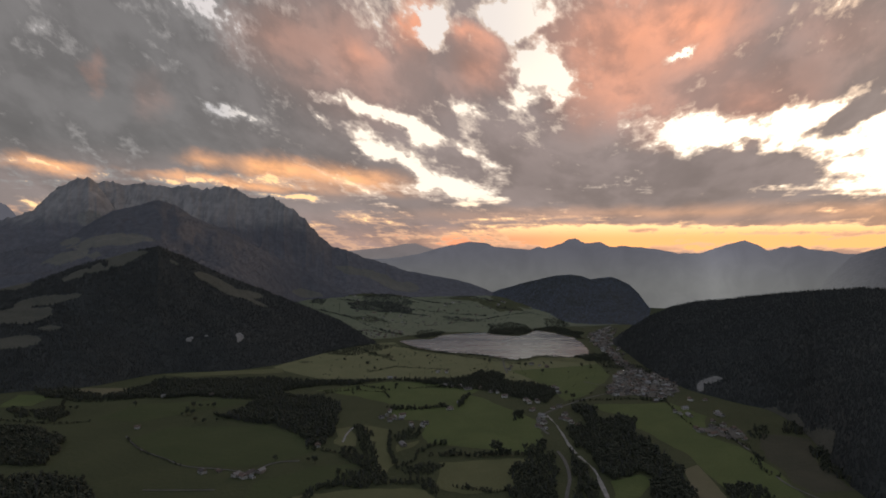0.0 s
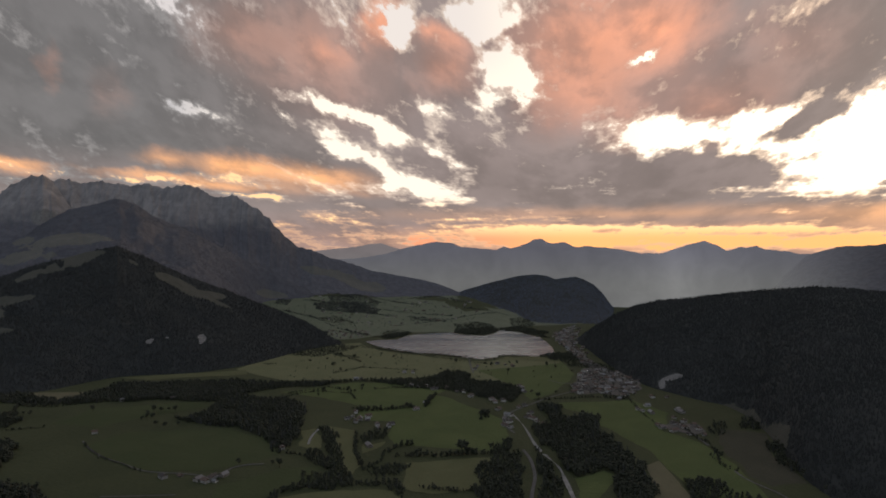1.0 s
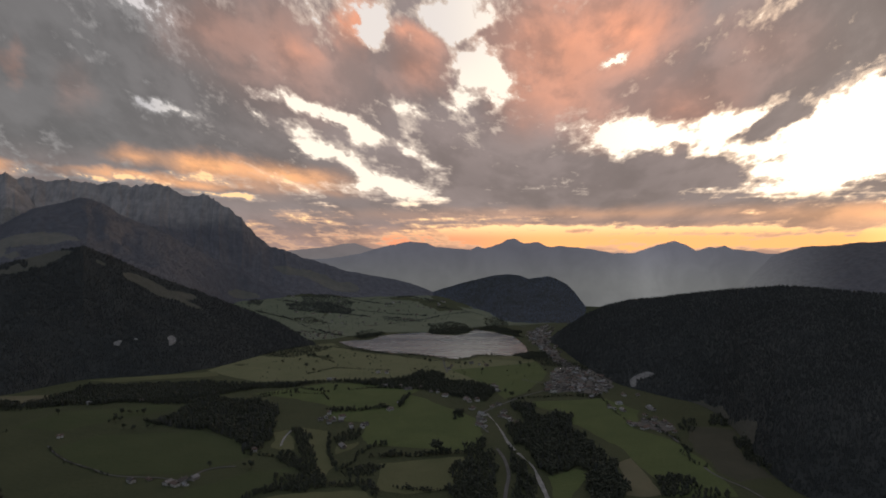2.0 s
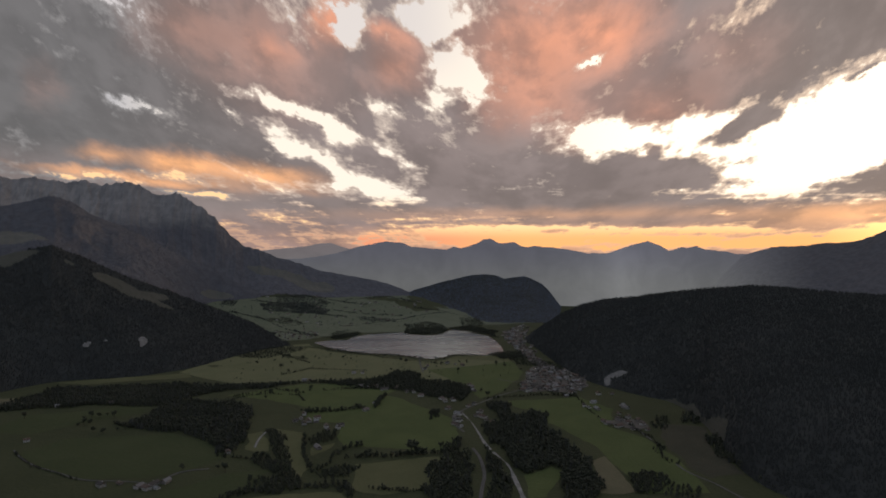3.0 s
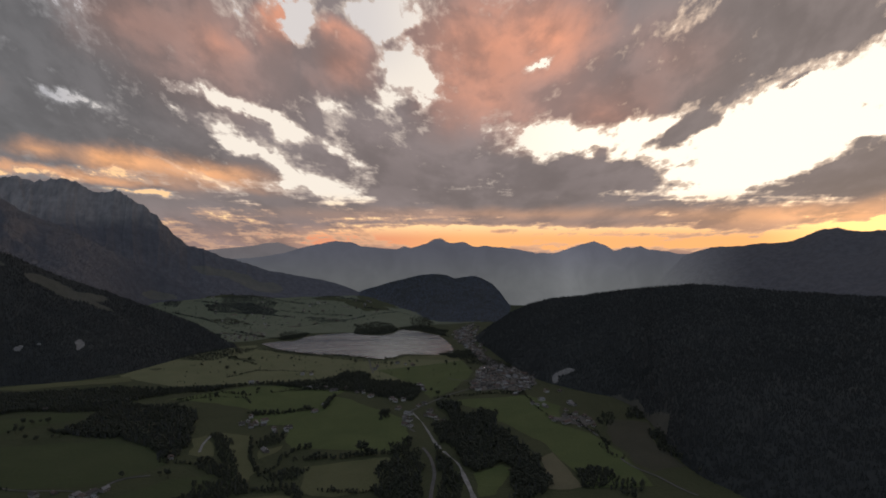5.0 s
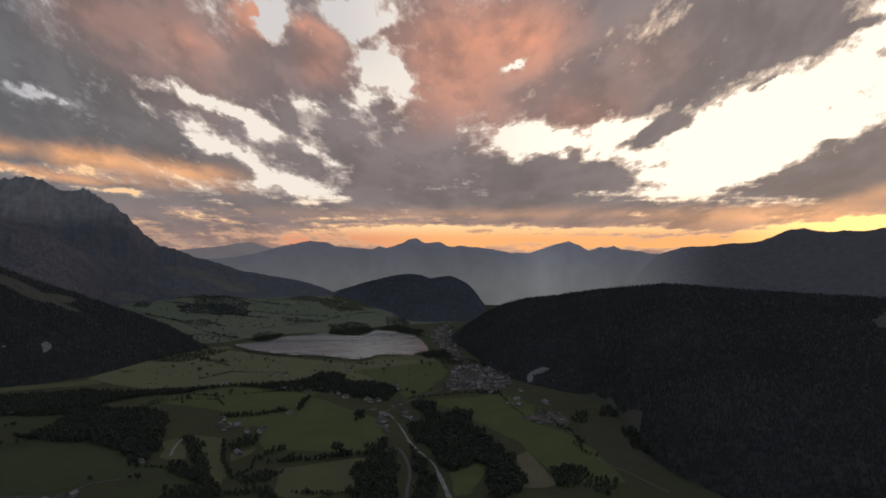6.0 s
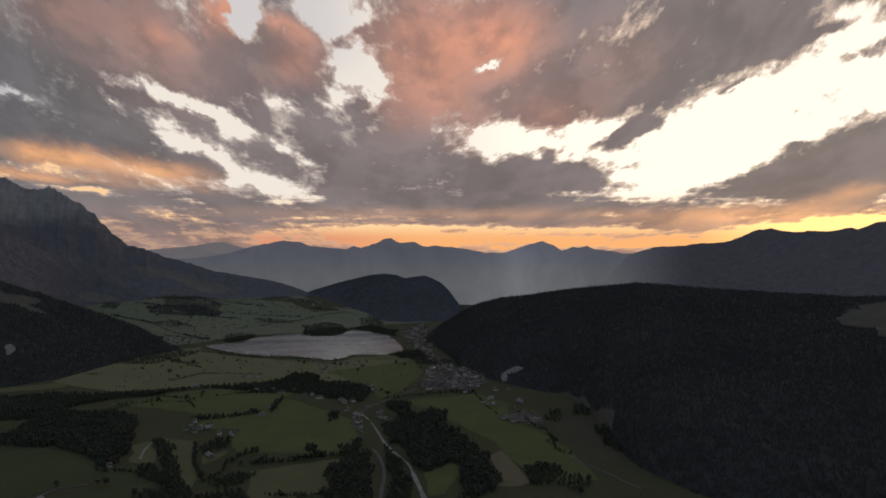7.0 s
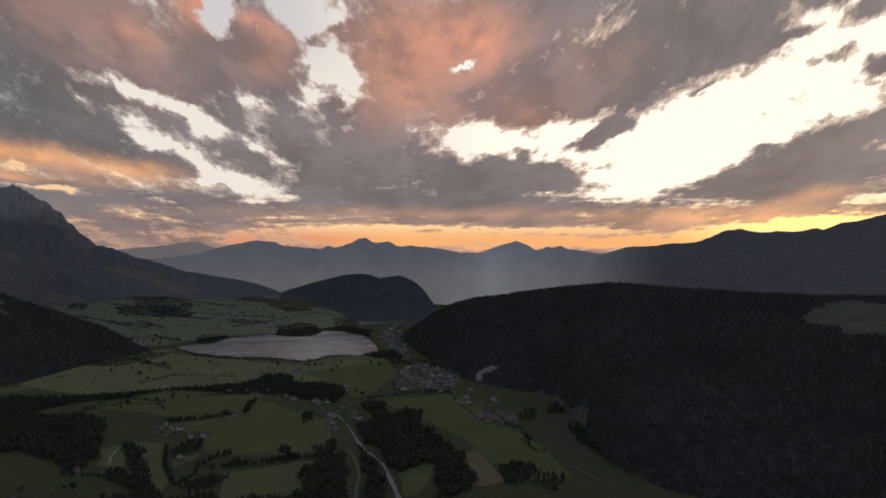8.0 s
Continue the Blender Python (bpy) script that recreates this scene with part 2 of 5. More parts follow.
daylight = W.node("ShaderNodeTexSky", sky_type="NISHITA", sun_disc=False, sun_elevation=radians(SUN_HEIGHT), sun_rotation=radians(SUN_BEARING), altitude=1100.0)
# thin cloud at the edges lets the light through
thin = W.mix(W.step(az, -20.0, -2.0), (0.25, 0.245, 0.255), (0.56, 0.47, 0.42))
thin = W.mix(W.step(az, 16.0, 30.0), thin, (0.74, 0.57, 0.45))
thin = W.mix(W.step(low, 5.0, 2.5, 0.0, 0.75), thin, (0.60, 0.34, 0.22))
thin = W.mix(cool, thin, (0.25, 0.29, 0.36))
thin = W.mix(W.math("MULTIPLY", tint, 0.8, clamp=True), thin, W.vec("MULTIPLY", warm, (1.15, 1.15, 1.15)))
heaven = W.mix(veil, clear, W.mix(body, thin, cloud))
bg_clouds = W.node("ShaderNodeBackground", {"Color": heaven, "Strength": 1.0}).outputs[0]
bg_air = W.node("ShaderNodeBackground", {"Color": daylight.outputs[0], "Strength": 0.06}).outputs[0]
both = W.node("ShaderNodeMixShader", {0: 0.04, 1: bg_clouds, 2: bg_air}).outputs[0]
W.node("ShaderNodeOutputWorld", (both,))

sun = new("sun", bpy.data.lights.new("sun", "SUN"))
sun.data.energy, sun.data.angle, sun.data.color = 0.6, radians(10), (1.0, 0.72, 0.48)
sb, sh = radians(SUN_BEARING), radians(SUN_HEIGHT)
sun.matrix_world = look((3000 * math.sin(sb), 3000 * math.cos(sb), EYE + 3000 * math.tan(sh)), (0, 0, EYE))


# ---- materials ----
def material(name, rough=0.9, spec=0.3):
    m = bpy.data.materials.new(name)
    m.use_nodes = True
    n = Net(m.node_tree)
    shader = n.node("ShaderNodeBsdfPrincipled", {"Roughness": rough, "Specular IOR Level": spec})
    n.node("ShaderNodeOutputMaterial", (shader.outputs[0],))
    place = n.node("ShaderNodeNewGeometry").outputs["Position"]
    return m, n, shader, place


def paint(n, shader, colour):
    n.tree.links.new(colour, shader.inputs["Base Color"])


def relief(n, shader, height, strength, distance):
    b = n.node("ShaderNodeBump", {"Strength": strength, "Distance": distance, "Height": height})
    n.tree.links.new(b.outputs[0], shader.inputs["Normal"])


def mottled(name, dark, light, size, fine, rough=0.9, bump=0.4, depth=1.0, spec=0.2):
    """Two tones mixed at a large and a fine scale (sizes in metres)."""
    m, n, shader, place = material(name, rough, spec)
    big = n.step(n.noise(place, 1.0 / size, 5.0, 0.6, 0.4), 0.33, 0.67)
    small = n.step(n.noise(place, 1.0 / fine, 4.0, 0.65), 0.3, 0.7)
    paint(n, shader, n.mix(n.math("MULTIPLY_ADD", small, 0.5, n.math("MULTIPLY", big, 0.5)), dark, light))
    relief(n, shader, small, bump, depth)
    return m


def by_piece(name, dark, light, rough=0.9, spec=0.2):
    """Every loose piece of a mesh takes its own tone."""
    m, n, shader, place = material(name, rough, spec)
    geo = n.node("ShaderNodeNewGeometry")
    patch = n.noise(place, 0.012, 3.0, 0.6)
    f = n.math("MULTIPLY_ADD", geo.outputs["Random Per Island"], 0.6, n.math("MULTIPLY", n.step(patch, 0.35, 0.65), 0.4))
    paint(n, shader, n.mix(f, dark, light))
    return m


def by_object(name, tones, rough=0.85, grain=1.5, spec=0.2):
    m, n, shader, place = material(name, rough, spec)
    pick = n.node("ShaderNodeObjectInfo").outputs["Random"]
    col = n.mix(n.step(pick, 0.2, 0.5), tones[0], tones[1])
    col = n.mix(n.step(pick, 0.6, 0.9), col, tones[2])
    wear = n.step(n.noise(place, 1.0 / grain, 4.0, 0.65), 0.3, 0.75, 0.75, 1.15)
    paint(n, shader, n.node("ShaderNodeVectorMath", {0: col, 3: wear}, operation="SCALE").outputs[0])
    return m


MEADOW = mottled("meadow_grass", (0.042, 0.050, 0.022), (0.064, 0.071, 0.033), 160, 9, bump=0.5, depth=1.5)
LUSH = mottled("lush_grass", (0.066, 0.088, 0.030), (0.096, 0.118, 0.042), 120, 7, bump=0.4)
MOWN = mottled("mown_grass", (0.090, 0.096, 0.044), (0.124, 0.124, 0.060), 90, 6, bump=0.3)
STUBBLE = mottled("dry_stubble", (0.116, 0.108, 0.064), (0.150, 0.134, 0.080), 80, 6, bump=0.3)
# high pasture, lightened along with the woods whose colour carries the haze
HAZED_ALP = mottled("hazed_alpine_pasture", (0.128, 0.123, 0.108), (0.162, 0.153, 0.132), 80, 8)
# a lighter copy of the needles: haze over the copses put into the colour
COPSE_NEEDLES = by_piece("copse_needles", (0.040, 0.042, 0.038), (0.058, 0.059, 0.050))
# the knoll's needles: the haze in front of it is painted into their colour
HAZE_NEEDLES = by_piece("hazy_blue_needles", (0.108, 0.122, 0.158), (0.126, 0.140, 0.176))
YARD = mottled("pale_yard_gravel", (0.088, 0.080, 0.072), (0.140, 0.128, 0.114), 25, 3)
HEATH = mottled("rough_pasture", (0.044, 0.045, 0.030), (0.068, 0.065, 0.044), 60, 6)
# lakeside grass, its yellow-green lightened to paint in the haze over it
HAZED_GRASS = mottled("hazed_lakeside_meadow", (0.118, 0.126, 0.062), (0.160, 0.162, 0.084), 110, 8, bump=0.3)
# near meadows in a darker green: the shade over them is in the colour
SHADED_GRASS = mottled("shaded_green_meadow", (0.043, 0.057, 0.021), (0.062, 0.074, 0.031), 120, 8, bump=0.4)
# leaves of distant trees, paled to carry the haze in their colour
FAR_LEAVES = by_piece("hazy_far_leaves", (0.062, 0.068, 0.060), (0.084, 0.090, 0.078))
# meadows beyond the lake, lightened so that their colour holds the haze
HAZED_PASTURE = mottled("hazed_pasture", (0.120, 0.137, 0.088), (0.158, 0.173, 0.118), 130, 12)
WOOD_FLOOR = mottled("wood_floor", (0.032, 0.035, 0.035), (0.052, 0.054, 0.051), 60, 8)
# conifers of the far slopes, with blue haze put into the needle colour
FAR_HAZE_NEEDLES = by_piece("haze_tinted_needles", (0.104, 0.104, 0.117), (0.124, 0.123, 0.134))
NEEDLES = by_piece("conifer_needles", (0.034, 0.036, 0.034), (0.046, 0.048, 0.044))
LEAVES = by_piece("broad_leaves", (0.042, 0.046, 0.032), (0.064, 0.066, 0.045))
BARK = mottled("bark", (0.05, 0.04, 0.03), (0.09, 0.075, 0.06), 3, 0.6)
ASPHALT = mottled("asphalt", (0.085, 0.082, 0.08), (0.145, 0.138, 0.13), 30, 2)
GRAVEL = mottled("river_gravel", (0.14, 0.14, 0.135), (0.36, 0.345, 0.33), 18, 3)
PLASTER = by_object("limewashed_wall", ((0.34, 0.32, 0.29), (0.56, 0.53, 0.48), (0.20, 0.175, 0.15)))
TIMBER = by_object("weathered_boards", ((0.12, 0.085, 0.06), (0.18, 0.13, 0.09), (0.09, 0.07, 0.055)))
TILES = by_object("roof_tiles", ((0.080, 0.070, 0.065), (0.135, 0.092, 0.074), (0.24, 0.235, 0.235)), rough=0.7)
PANE = by_object("window_pane", ((0.03, 0.035, 0.04), (0.05, 0.05, 0.055), (0.02, 0.02, 0.025)), rough=0.15, spec=0.6)


def rock_material(name, tree_line, band, rock_dark, rock_light, wood):
    """Bare rock over woods: the woods give way round the tree line."""
    m, n, shader, place = material(name, 0.95, 0.1)
    sep_p = n.node("ShaderNodeSeparateXYZ", (place,)).outputs
    tall = n.node("ShaderNodeMapping", {"Vector": place, "Scale": (1, 0.35, 0.22)}).outputs[0]
    crag = n.noise(tall, 0.03, 8.0, 0.62, 0.5)
    ledge = n.noise(n.xyz(n.math("MULTIPLY", sep_p[0], 0.25), n.math("MULTIPLY", sep_p[1], 0.25), sep_p[2]), 0.03, 5.0, 0.6, 0.5)
    tone = n.step(n.math("MULTIPLY_ADD", ledge, 0.3, n.math("MULTIPLY", crag, 0.7)), 0.34, 0.66)
    stone = n.mix(tone, rock_dark, rock_light)
    patch = n.noise(place, 0.008, 6.0, 0.62, 0.8)
    edge = n.math("MULTIPLY_ADD", n.math("SUBTRACT", patch, 0.5), band * 3.2, sep_p[2])
    bare = n.step(edge, tree_line - band, tree_line + band)
    green = n.mix(n.step(n.noise(place, 0.03, 6.0, 0.65), 0.35, 0.65), wood, tuple(c * 1.25 for c in wood))
    paint(n, shader, n.mix(bare, green, stone))
    relief(n, shader, crag, 0.4, 12.0)
    return m


# the last colour, the woods, is lightened to put distance haze into it
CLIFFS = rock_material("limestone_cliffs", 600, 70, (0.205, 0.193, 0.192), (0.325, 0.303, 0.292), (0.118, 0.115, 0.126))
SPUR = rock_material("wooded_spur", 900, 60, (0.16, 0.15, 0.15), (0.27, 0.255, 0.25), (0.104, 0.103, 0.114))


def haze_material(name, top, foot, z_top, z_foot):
    """Far ridges with the grey evening haze put in as a faint glow, paler at the foot."""
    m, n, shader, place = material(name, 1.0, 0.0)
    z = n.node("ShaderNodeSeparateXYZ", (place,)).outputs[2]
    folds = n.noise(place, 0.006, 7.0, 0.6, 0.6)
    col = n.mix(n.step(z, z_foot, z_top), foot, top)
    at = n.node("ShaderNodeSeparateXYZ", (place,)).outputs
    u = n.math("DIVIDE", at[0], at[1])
    # a shaft of evening light painted into the glow, placed by bearing
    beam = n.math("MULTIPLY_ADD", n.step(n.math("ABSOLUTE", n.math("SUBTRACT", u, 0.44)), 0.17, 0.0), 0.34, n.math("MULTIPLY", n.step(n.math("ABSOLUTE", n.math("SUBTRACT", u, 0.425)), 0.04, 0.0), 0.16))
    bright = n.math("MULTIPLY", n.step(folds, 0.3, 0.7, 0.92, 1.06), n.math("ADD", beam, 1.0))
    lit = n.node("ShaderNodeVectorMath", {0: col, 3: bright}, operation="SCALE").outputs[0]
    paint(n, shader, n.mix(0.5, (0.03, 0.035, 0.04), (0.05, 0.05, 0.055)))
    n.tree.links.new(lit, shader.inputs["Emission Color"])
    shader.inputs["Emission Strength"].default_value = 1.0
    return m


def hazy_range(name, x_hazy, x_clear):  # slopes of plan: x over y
    """A wooded range with evening haze put in as glow: strong at its far end, faint at its near end."""
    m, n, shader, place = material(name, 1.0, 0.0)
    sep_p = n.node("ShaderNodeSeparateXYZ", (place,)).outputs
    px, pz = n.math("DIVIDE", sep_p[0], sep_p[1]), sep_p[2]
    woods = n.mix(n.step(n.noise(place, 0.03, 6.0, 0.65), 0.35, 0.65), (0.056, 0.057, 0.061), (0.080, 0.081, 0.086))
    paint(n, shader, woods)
    # the haze is added emission, fading with the bearing from the eye
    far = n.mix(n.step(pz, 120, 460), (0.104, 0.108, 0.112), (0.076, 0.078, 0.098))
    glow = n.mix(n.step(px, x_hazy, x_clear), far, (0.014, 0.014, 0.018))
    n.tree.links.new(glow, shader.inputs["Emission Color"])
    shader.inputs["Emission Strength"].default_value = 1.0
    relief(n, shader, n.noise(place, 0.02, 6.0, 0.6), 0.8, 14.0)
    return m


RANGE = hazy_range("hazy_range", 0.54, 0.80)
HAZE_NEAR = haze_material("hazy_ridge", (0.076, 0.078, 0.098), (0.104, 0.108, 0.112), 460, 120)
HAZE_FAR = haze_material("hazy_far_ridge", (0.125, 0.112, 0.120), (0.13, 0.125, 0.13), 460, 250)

m, n, shader, place = material("lake_water", 0.26, 0.5)
shader.inputs["Base Color"].default_value = (0.018, 0.026, 0.030, 1)
shader.inputs["IOR"].default_value = 5.0
shader.inputs["Specular Tint"].default_value = (0.86, 0.95, 1.0, 1)
wind = n.noise(n.node("ShaderNodeMapping", {"Vector": place, "Scale": (0.22, 1, 1)}).outputs[0], 0.008, 4.0, 0.55)
n.tree.links.new(n.step(wind, 0.36, 0.66, 0.20, 0.31), shader.inputs["Roughness"])
WATER = m


# ---- shapes ----
def lattice(ix, iy, seed):
    h = (ix.astype(np.int64) * 374761393 + iy.astype(np.int64) * 668265263 + seed * 974711) & 0x7FFFFFFF
    h = ((h ^ (h >> 13)) * 1274126177) & 0x7FFFFFFF
    return ((h ^ (h >> 16)) & 0xFFFF) / 65535.0


def smooth_noise(x, y, seed):
    ix, iy = np.floor(x), np.floor(y)
    fx, fy = x - ix, y - iy
    fx, fy = fx * fx * (3 - 2 * fx), fy * fy * (3 - 2 * fy)
    a, b = lattice(ix, iy, seed), lattice(ix + 1, iy, seed)
    c, d = lattice(ix, iy + 1, seed), lattice(ix + 1, iy + 1, seed)
    return (a + (b - a) * fx) * (1 - fy) + (c + (d - c) * fx) * fy


def fbm(x, y, size, octaves=5, seed=0, ridged=False):
    """-1 to 1; ridged: sharp crests."""
    total, amp, norm = np.zeros_like(x, dtype=float), 1.0, 0.0
    for k in range(octaves):
        v = smooth_noise(x / size * 2 ** k + 17.3 * k, y / size * 2 ** k - 9.1 * k, seed + k) * 2 - 1
        total += amp * ((1 - 2 * np.abs(v)) if ridged else v)
        norm += amp
        amp *= 0.5
    return total / norm


def grid_mesh(name, xyz, mat, closed=False):
    """A mesh from a rows x columns array of places."""
    r, c = xyz.shape[:2]
    i = np.arange(r * c).reshape(r, c)
    quads = np.stack([i[:-1, :-1], i[1:, :-1], i[1:, 1:], i[:-1, 1:]], -1).reshape(-1, 4)
    return mesh_of(name, xyz.reshape(-1, 3), quads, mat)


def mesh_of(name, verts, faces, mat, smooth=True):
    me = bpy.data.meshes.new(name)
    faces = np.asarray(faces)
    k = faces.shape[1]
    me.vertices.add(len(verts))
    me.vertices.foreach_set("co", np.asarray(verts, dtype=np.float32).ravel())
    me.loops.add(faces.size)
    me.loops.foreach_set("vertex_index", faces.astype(np.int32).ravel())
    me.polygons.add(len(faces))
    me.polygons.foreach_set("loop_start", np.arange(0, faces.size, k, dtype=np.int32))
    me.update(calc_edges=True)
    me.materials.append(mat)
    if smooth:
        me.polygons.foreach_set("use_smooth", np.ones(len(faces), dtype=bool))
    return me


def polar(bearing, dist):
    a = np.radians(bearing)
    return dist * np.sin(a), dist * np.cos(a)


def inside(poly, x, y):
    hit = np.zeros(np.shape(x), dtype=bool)
    n = len(poly)
    for k in range(n):
        (x1, y1), (x2, y2) = poly[k], poly[(k + 1) % n]
        if y1 != y2:
            hit ^= ((y1 > y) != (y2 > y)) & (x < (x2 - x1) * (y - y1) / (y2 - y1) + x1)
    return hit


# ---- the valley floor ----
LAKE = [(-203, 2905), (-130, 2959), (-59, 2959), (-17, 3074), (44, 3136), (130, 3175), (210, 3197), (245, 3132), (317, 3070), (366, 3070), (418, 3130), (458, 3238), (494, 3301), (513, 3236), (564, 3148), (619, 3007), (620, 2827), (605, 2652), (584, 2523), (542, 2471), (495, 2459), (442, 2471), (380, 2499), (331, 2448), (281, 2410), (230, 2435), (169, 2500), (104, 2542), (36, 2570), (-34, 2628), (-94, 2688), (-146, 2768)]


def valley(x, y):
    """Height of the valley floor."""
    d, b = np.hypot(x, y), np.degrees(np.arctan2(x, y))
    def ease(v, a, c):
        u = np.clip((v - a) / (c - a), 0, 1)
        return u * u * (3 - 2 * u)
    rise = ease(d, 3250, 4450) * (150 - 58 * ease(b, -8, -1) - 92 * ease(b, 4, 12)) * ease(b, -40, -15)
    roll = fbm(x, y, 420, 3, 5) * 2.0 * ease(d, 500, 900)
    roll += fbm(x, y, 260, 3, 9) * 6 * ease(d, 3350, 3900)
    z = rise + roll
    return z - 4.0 * inside(LAKE, x, y)


bearings = np.concatenate([np.arange(-180, -48, 4.0), np.arange(-48, 68, 0.3), np.arange(68, 180.1, 4.0)])
steps = np.concatenate([[1, 150, 400, 650, 780], np.geomspace(860, 4600, 270), [4800, 5400, 6800, 9000]])
B, D = np.meshgrid(bearings, steps)
X, Y = polar(B, D)
ground = new("ground", grid_mesh("ground", np.stack([X, Y, valley(X, Y)], -1), MEADOW))
tagged(ground, "gently rolling green valley meadows in evening shade", "ground", kind="structure")

lake_bm = bmesh.new()
lake_bm.faces.new([lake_bm.verts.new((x, y, 0.5)) for x, y in LAKE])
me = bpy.data.meshes.new("water")
lake_bm.to_mesh(me)
lake_bm.free()
me.materials.append(WATER)
tagged(new("water", me), "calm lake mirroring the bright evening clouds", "lake", kind="structure")


# ---- hills and mountains ----
class Hill:
    """A slope from a foot line up to a crest line (bearing, distance, height) and down behind."""

    def __init__(self, name, crest, foot, mat, label, rough=20.0, size=260, ridged=False, power=1.2, back=700, cols=500, rows=70, seed=3, fine=4.0, gully=0.0):
        self.bare = []
        self.crest, self.foot = np.array(crest, float), np.array(foot, float)
        self.rough, self.size, self.ridged, self.power, self.back, self.seed, self.fine, self.gully = rough, size, ridged, power, back, seed, fine, gully
        b = np.linspace(self.crest[0, 0], self.crest[-1, 0], cols)
        t = np.concatenate([np.linspace(-0.05, 1, rows), np.linspace(1, 1.6, rows // 4)[1:]])
        bb, tt = np.meshgrid(b, t)
        self.ob = new(name, grid_mesh(name, np.stack(self.at(bb, tt), -1), mat))
        tagged(self.ob, label, "mountain", kind="structure")

    def at(self, b, t):
        """The place on the slope at bearing b, from foot (0) over crest (1) to the far side."""
        c, f = self.crest, self.foot
        cd, cz = np.interp(b, c[:, 0], c[:, 1]), np.interp(b, c[:, 0], c[:, 2])
        spread = [-1.2, -0.6, 0, 0.6, 1.2]
        fd = sum(np.interp(b + o, f[:, 0], f[:, 1]) for o in spread) / 5
        fz = sum(np.interp(b + o, f[:, 0], f[:, 2]) for o in spread) / 5
        up = np.clip(t, 0, 1)
        d = fd + (cd - fd) * np.minimum(t, 1) + np.maximum(t - 1, 0) * self.back
        x, y = polar(b, d)
        z = fz + (cz - fz) * up ** self.power - np.maximum(t - 1, 0) * self.back * 0.55
        bulge = np.clip(1.15 - np.abs(2 * up - 1) ** 2.0 * 1.1, 0.0, 1) * (t < 1.001)
        z = z + fbm(x, y, self.size, 6, self.seed, self.ridged) * self.rough * bulge * np.clip((cz - fz) / 260, 0, 1)
        z = z + fbm(x, y, 70, 4, self.seed + 30) * self.fine
        if self.gully:
            run = np.radians(b) * cd + fbm(x, y, 300, 3, self.seed + 50) * 60
            cut = fbm(run, d * 0.28, 150, 5, self.seed + 60, True) * 0.7 + fbm(run, d * 0.12, 45, 4, self.seed + 70, True) * 0.3
            z = z + (cut - 0.15) * self.gully * np.clip((cz - 230) / 300, 0.08, 1) * np.clip((1 - np.abs(up - 0.78) / 0.5), 0, 1) * (t < 1.001) + (t > 0.999) * (t < 1.001) * fbm(run, run * 0, 26, 3, 8) * self.gully * 0.10 * np.clip((cz - 230) / 300, 0, 1)
        z = z - np.maximum(-t, 0) * 700
        return x, y, z


massif = Hill("mountain_1", [*[(-40.1, 4600, 431), (-36.98, 4600, 529), (-34.97, 4600, 589), (-33.92, 4580, 624), (-32.86, 4550, 669), (-32.2, 4540, 732), (-31.98, 4540, 753), (-31.39, 4520, 788), (-30.45, 4500, 818), (-29.99, 4500, 858), (-29.64, 4500, 852), (-29.29, 4500, 868), (-28.86, 4510, 849), (-28.51, 4530, 839), (-28.07, 4550, 853), (-27.51, 4580, 851), (-26.91, 4590, 839), (-25.47, 4600, 849), (-23.69, 4600, 843), (-23.35, 4600, 837), (-22.26, 4600, 848), (-21.07, 4590, 823), (-20.44, 4570, 835), (-19.9, 4560, 846), (-19.45, 4560, 836)], *[(-17.75, 4550, 824), (-17.33, 4545, 809), (-16.96, 4540, 786), (-15.64, 4530, 783), (-14.93, 4530, 773), (-14.07, 4500, 729), (-13.34, 4500, 698), (-12.91, 4500, 675), (-12.28, 4500, 621), (-11.94, 4500, 578), (-11.2, 4510, 523), (-10.56, 4520, 484), (-9.97, 4540, 436), (-8.32, 4560, 404), (-6.31, 4580, 347), (-3.27, 4600, 264), (-0.21, 4620, 221), (2.34, 4640, 175), (4.48, 4660, 108)]],
    [*[(-40.11, 3700, 126), (-34.97, 3700, 212), (-27.52, 3700, 311), (-18.91, 3750, 238)], *[(-11.31, 4134, 121), (-7.33, 4122, 118), (-4.29, 4252, 107), (0.81, 4420, 89), (4.48, 4394, 87)]], CLIFFS,
    "grey limestone massif with a jagged crest above dark woods", rough=45, size=420, ridged=True, power=1.7, cols=720, rows=120, fine=5, gully=70)
tower = Hill("mountain_5", [(-36.32, 4250, 476), (-34.28, 4280, 556), (-32.86, 4300, 623), (-32.35, 4310, 670), (-32.13, 4320, 724), (-31.39, 4330, 773), (-30.45, 4340, 804), (-29.99, 4350, 847), (-29.64, 4350, 838), (-29.29, 4350, 856), (-28.86, 4350, 831), (-28.31, 4340, 767), (-27.39, 4330, 670), (-26.09, 4310, 595), (-24.63, 4290, 516), (-22.49, 4270, 429)],
    [(-36.32, 3750, 267), (-32.13, 3750, 344), (-29.49, 3750, 385), (-22.49, 3800, 303)], CLIFFS,
    "dark rocky buttress in front of the massif", rough=30, size=260, ridged=True, power=1.5, cols=300, rows=80, fine=5, gully=45, seed=15, back=200)
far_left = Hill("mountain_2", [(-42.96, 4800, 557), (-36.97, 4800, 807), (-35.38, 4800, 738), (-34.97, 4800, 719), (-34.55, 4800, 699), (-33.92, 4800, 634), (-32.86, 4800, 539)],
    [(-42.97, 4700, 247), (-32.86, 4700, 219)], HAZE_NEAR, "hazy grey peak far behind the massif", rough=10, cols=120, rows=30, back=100)
